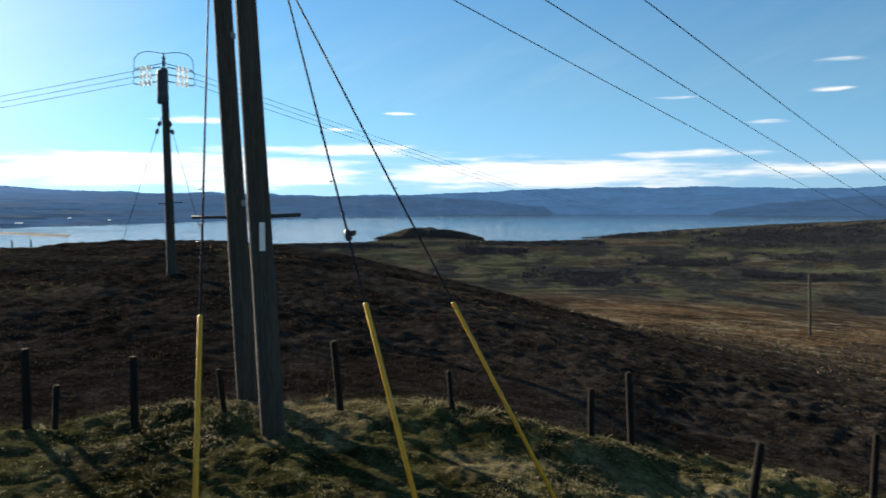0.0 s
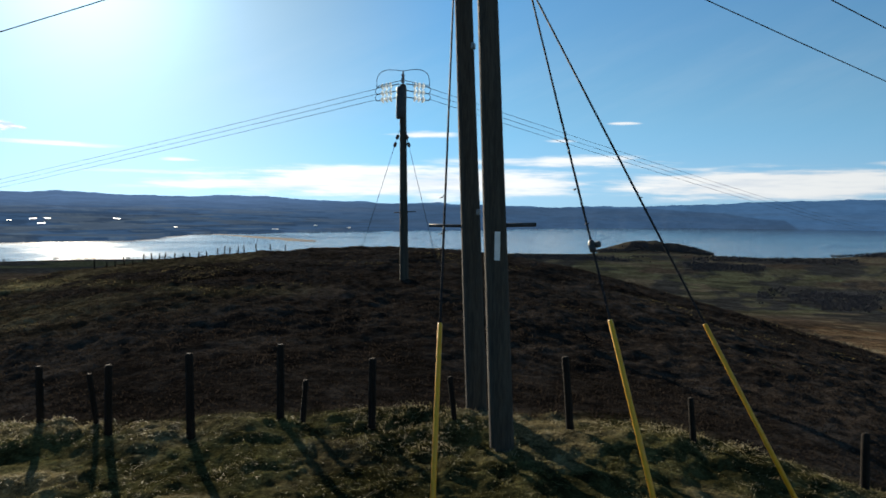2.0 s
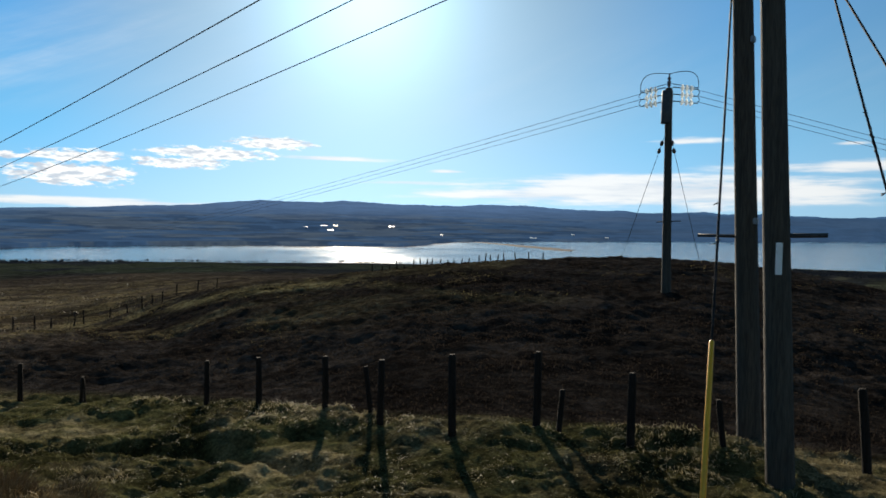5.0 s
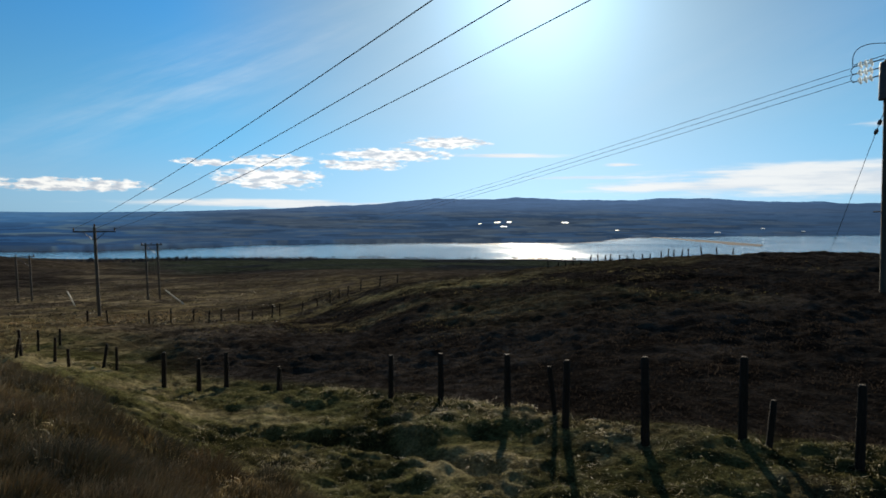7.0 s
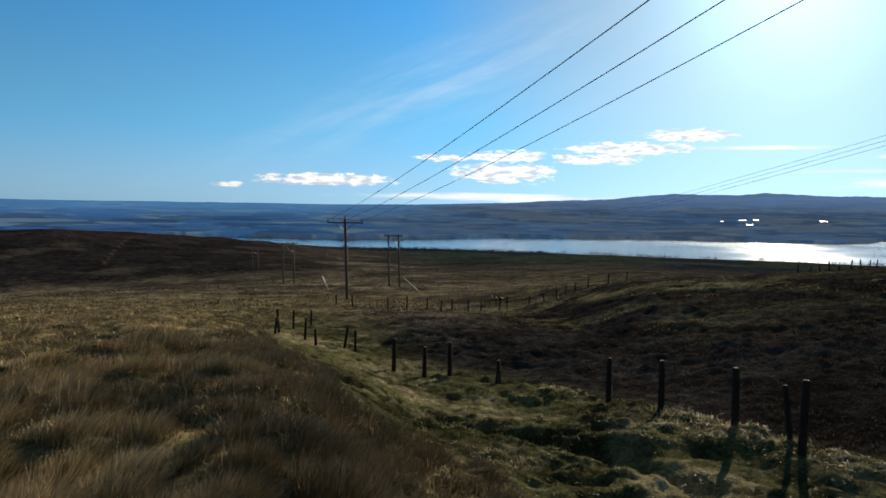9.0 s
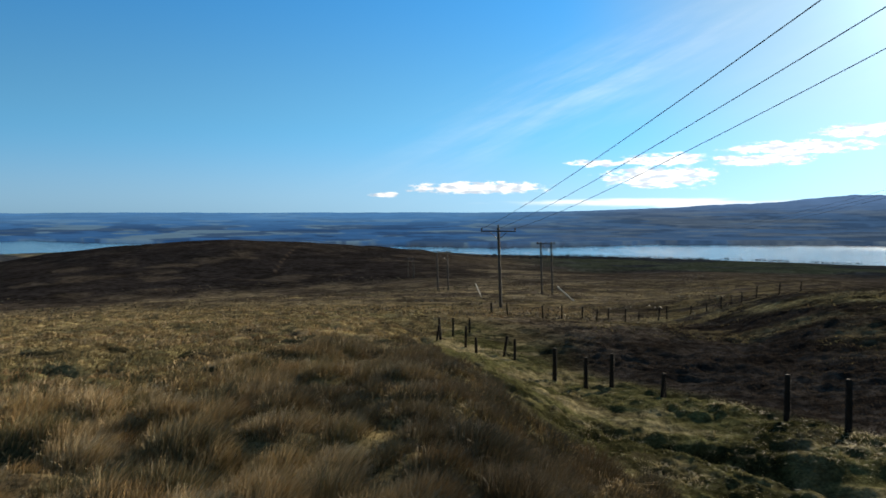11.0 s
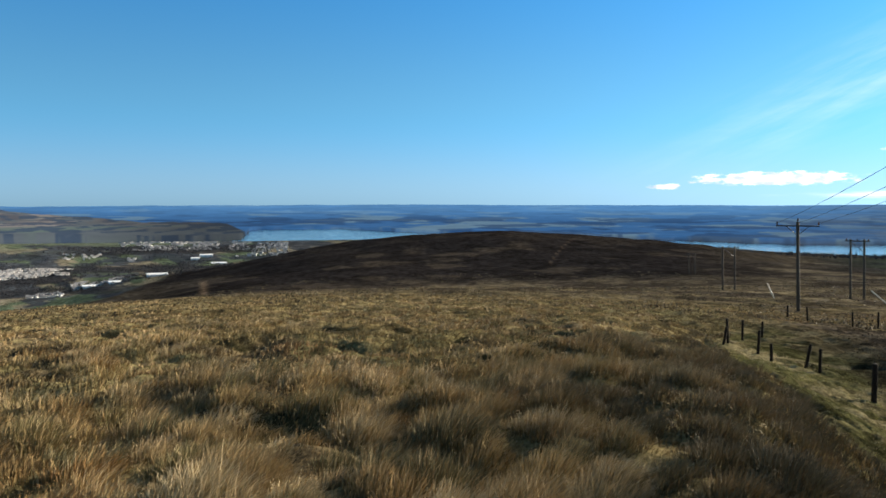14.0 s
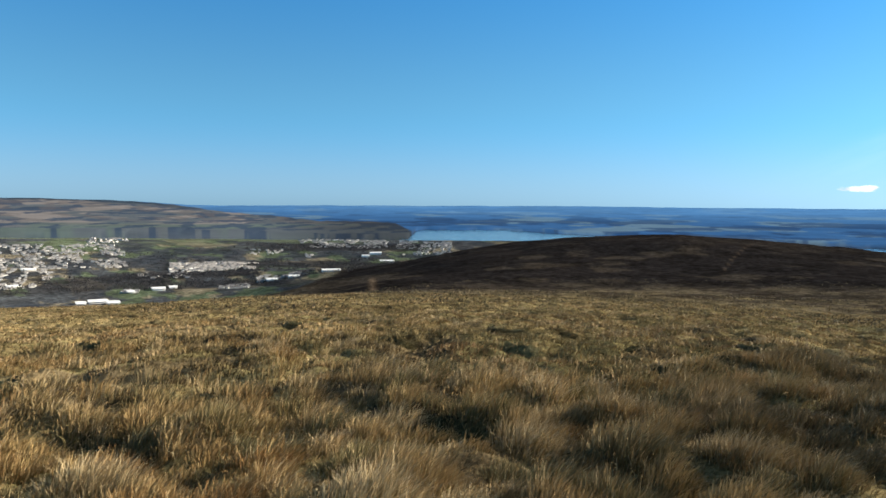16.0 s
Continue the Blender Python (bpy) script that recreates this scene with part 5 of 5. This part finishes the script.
def wood(label, patches, size, seed):
    """Trees on patches of land, each a trunk and a ragged crown, as one mesh."""
    rnd = random.Random(seed)
    verts, faces = [], []
    for az0, az1, el0, el1, count in patches:
        lo, hi = land_at((az0 + az1) / 2, min(el0, el1)), land_at((az0 + az1) / 2, max(el0, el1))
        spots = []
        rs = np.random.RandomState(seed * 100 + count)
        u, v = rs.uniform(-1.15, 1.15, count * 7), rs.uniform(-1.2, 1.2, count * 7)
        deep = max(hi, lo + 12)
        a, d = (az0 + az1) / 2 + u * (az1 - az0) / 2, (lo + deep) / 2 + v * (deep - lo) / 2
        gap = fnoise(a * 0.9, d * 0.03 + seed, 3) + 0.25 * (1 - np.maximum(u * u, v * v))
        take = gap > 0.53 + rs.uniform(-0.04, 0.04, count * 7)
        spots = list(zip(a[take], d[take]))
        if not spots:
            continue
        for p in on_ground(spots):
            if p.z < WATER_Z + 0.3:
                continue
            h = rnd.uniform(0.6, 1.25) * size * max(0.8, math.hypot(p.x, p.y) / 600)
            w = h * rnd.uniform(0.3, 0.5)
            trunk = h * 0.035
            # a trunk and a fan of bare, rising branches
            for k in range(13):
                t = rnd.uniform(0, 2 * math.pi)
                out = 0.0 if k == 0 else w * rnd.uniform(0.25, 1.0)
                foot = 0.0 if k == 0 else h * rnd.uniform(0.12, 0.6)
                tip = h if k == 0 else min(h, foot + h * rnd.uniform(0.3, 0.5))
                wide = trunk if k == 0 else h * rnd.uniform(0.03, 0.075)
                cx, cy, s = math.cos(t), math.sin(t), rnd.uniform(0, math.pi)
                ux, uy = math.cos(s) * wide, math.sin(s) * wide
                b = len(verts)
                mx, my, mz = p.x + cx * out * 0.6, p.y + cy * out * 0.6, p.z + (foot + tip) / 2
                verts.extend([(p.x - ux * 0.5, p.y - uy * 0.5, p.z + foot - (0.3 if k == 0 else 0)), (p.x + ux * 0.5, p.y + uy * 0.5, p.z + foot - (0.3 if k == 0 else 0)),
                              (mx + ux, my + uy, mz), (mx - ux, my - uy, mz),
                              (p.x + cx * out + ux * 0.3, p.y + cy * out + uy * 0.3, p.z + tip), (p.x + cx * out - ux * 0.3, p.y + cy * out - uy * 0.3, p.z + tip)])
                faces.append((b, b + 1, b + 2, b + 3))
                faces.append((b + 3, b + 2, b + 4, b + 5))
    me = raw_mesh("woodland", np.array(verts), np.array(faces))
    me.materials.append(LEAF)
    return tagged(new("woodland", me), label, "trees", kind="stuff")


wood("dark bare woods among the low fields", LOW_WOODS, 2.2, 5)
wood("dark belts of trees about the valley town", TOWN_WOODS + [(117, 150, -6.2, -3.4, 200)], 1.7, 6)

HOUSE_WALL = simple("pale_render", (0.42, 0.41, 0.4), (0.8, 0.79, 0.77), 0.8, 0.2, bump=0.0)
SLATE = simple("grey_roof", (0.12, 0.12, 0.13), (0.3, 0.29, 0.28), 0.6, 0.2, bump=0.0)
SHEET = simple("white_sheet_metal", (0.72, 0.73, 0.74), (0.84, 0.85, 0.86), 0.45, 0.2, bump=0.0)


def gable(bm, place, length, depth, wall, roof, turn):
    """Walls and a pitched roof, added to two bmeshes."""
    m = Matrix.Translation(place) @ Matrix.Rotation(turn, 4, "Z")
    w, r = bm
    x, y = length / 2, depth / 2
    c = [w.verts.new(m @ Vector(q)) for q in ((-x, -y, -0.6), (x, -y, -0.6), (x, y, -0.6), (-x, y, -0.6), (-x, -y, wall), (x, -y, wall), (x, y, wall), (-x, y, wall),
                                              (-x, 0, wall + roof), (x, 0, wall + roof))]
    for f in ((0, 1, 5, 4), (1, 2, 6, 9, 5), (2, 3, 7, 6), (3, 0, 4, 8, 7)):
        w.faces.new([c[i] for i in f])
    e = 0.06 * depth + 0.05
    d = [r.verts.new(m @ Vector(q)) for q in ((-x - e, -y - e, wall - e * 0.6), (x + e, -y - e, wall - e * 0.6), (x + e, 0, wall + roof + 0.08), (-x - e, 0, wall + roof + 0.08),
                                              (x + e, y + e, wall - e * 0.6), (-x - e, y + e, wall - e * 0.6))]
    r.faces.new([d[i] for i in (0, 1, 2, 3)])
    r.faces.new([d[i] for i in (3, 2, 4, 5)])


def town():
    rnd = random.Random(9)
    bm = (bmesh.new(), bmesh.new())
    for az0, az1, el0, el1, count in ((140.4, 148.5, -4.7, -3.0, 270), (140.2, 143.0, -3.2, -2.6, 40), (131.0, 137.4, -5.1, -4.45, 230), (121.0, 127.8, -3.35, -2.75, 170), (145.2, 148.6, -6.0, -4.7, 60),
                                      (131.6, 133.8, -6.45, -6.2, 16), (127.8, 131.0, -5.85, -5.45, 30), (115.9, 120.2, -3.9, -2.8, 110), (126.9, 128.3, -4.1, -3.85, 14), (139.4, 140.8, -6.6, -6.4, 8),
                                      (136.0, 139.5, -5.6, -5.2, 16), (128.5, 131.5, -3.9, -3.5, 14)):
        lo, hi = land_at((az0 + az1) / 2, el0), land_at((az0 + az1) / 2, el1)
        rows = rnd.uniform(-0.4, 0.4)
        spots = [(rnd.uniform(az0, az1), rnd.uniform(lo, max(hi, lo + 10))) for _ in range(int(count * 2.2))]
        spots = [q for q in spots if fnoise(np.array([q[0] * 1.3]), np.array([q[1] * 0.02]), 2)[0] > 0.4]
        for p in on_ground(spots):
            az = (az0 + az1) / 2
            k = 0.8 * max(1.0, math.hypot(p.x, p.y) / 620)
            gable(bm, p, rnd.uniform(1.6, 4.4) * k, rnd.uniform(1.3, 2.0) * k, rnd.uniform(0.6, 0.95) * k, rnd.uniform(0.4, 0.65) * k, radians(az) + rows + rnd.choice((0, 0, 0.25, 1.5)) + rnd.uniform(-0.1, 0.1))
    t = tagged(new("town_houses"), "rows of pale rendered houses in the valley town", "houses", kind="stuff")
    part("walls", bm[0], HOUSE_WALL, t)
    part("roofs", bm[1], SLATE, t)


town()


def shed(az, el, length, height, depth=8.0):
    p = at(az, land_at(az, el))
    t = thing("warehouse", p, "long low white warehouse with a shallow roof", "warehouse", "warehouses in the valley")
    bm = (bmesh.new(), bmesh.new())
    gable(bm, Vector((0, 0, 0)), length * 0.75, depth, height * 0.85, height * 0.25, radians(az) + 0.12)
    part("wall", bm[0], SHEET, t)
    part("roof", bm[1], SHEET, t)


for az, el, length, height in ((121.9, -3.85, 15, 2.4), (122.7, -4.05, 9, 2.0), (121.0, -4.42, 16, 1.6), (125.4, -5.18, 15, 1.5), (138.2, -6.43, 9, 1.7), (137.2, -6.3, 5, 1.3), (142.3, -7.2, 11, 1.6),
                               (141.3, -7.3, 7, 1.3), (143.4, -7.25, 5, 1.2), (129.9, -5.85, 10, 1.3), (128.3, -5.6, 8, 1.2), (146.6, -4.75, 12, 1.4), (147.6, -5.9, 7, 1.4), (140.1, -6.55, 5, 1.2)):
    shed(az, el, length, height)


def far_shed(az, el, length, height):
    """White works on the far shore."""
    shore, sky = float(np.interp(az, FAR_AZ, FAR_SHORE)), float(np.interp(az, FAR_AZ, FAR_SKY))
    length, height = length * 0.36, height * 0.15
    u = max(0.0, (el - shore) / (sky - shore)) ** (1 / 0.75)
    r0 = min((WATER_Z - 1.5 - EYE) / math.tan(radians(shore)), 4700)
    p = polar(az, r0 + (4950 - r0) * u - 40, 0)
    p.z = EYE + Vector((p.x, p.y)).length * math.tan(radians(el)) - height * 0.2
    t = thing("far_works", p, "bright white works buildings on the far shore", "factory", "works on the far shore")
    bm = (bmesh.new(), bmesh.new())
    gable(bm, Vector((0, 0, 0)), length, 30, height, height * 0.4, radians(az))
    part("wall", bm[0], SHEET, t)
    part("roof", bm[1], SHEET, t)
    part("footing", box((length, 30, 60), (0, 0, -31), 0, Matrix.Rotation(radians(az), 4, "Z")), LEAF, t)


for az, el, length, height in ((46.3, -0.5, 36, 9), (47.2, -0.52, 50, 6), (41.9, -0.5, 50, 7), (46.7, -0.85, 45, 6), (27.5, -0.9, 22, 16), (24.9, -1.05, 20, 10), (30.6, -1.2, 40, 9),
                               (3.2, -0.75, 75, 14), (36.0, -1.35, 30, 8), (48.6, -0.65, 20, 7), (37.9, -1.1, 14, 8)):
    far_shed(az, el, length, height)
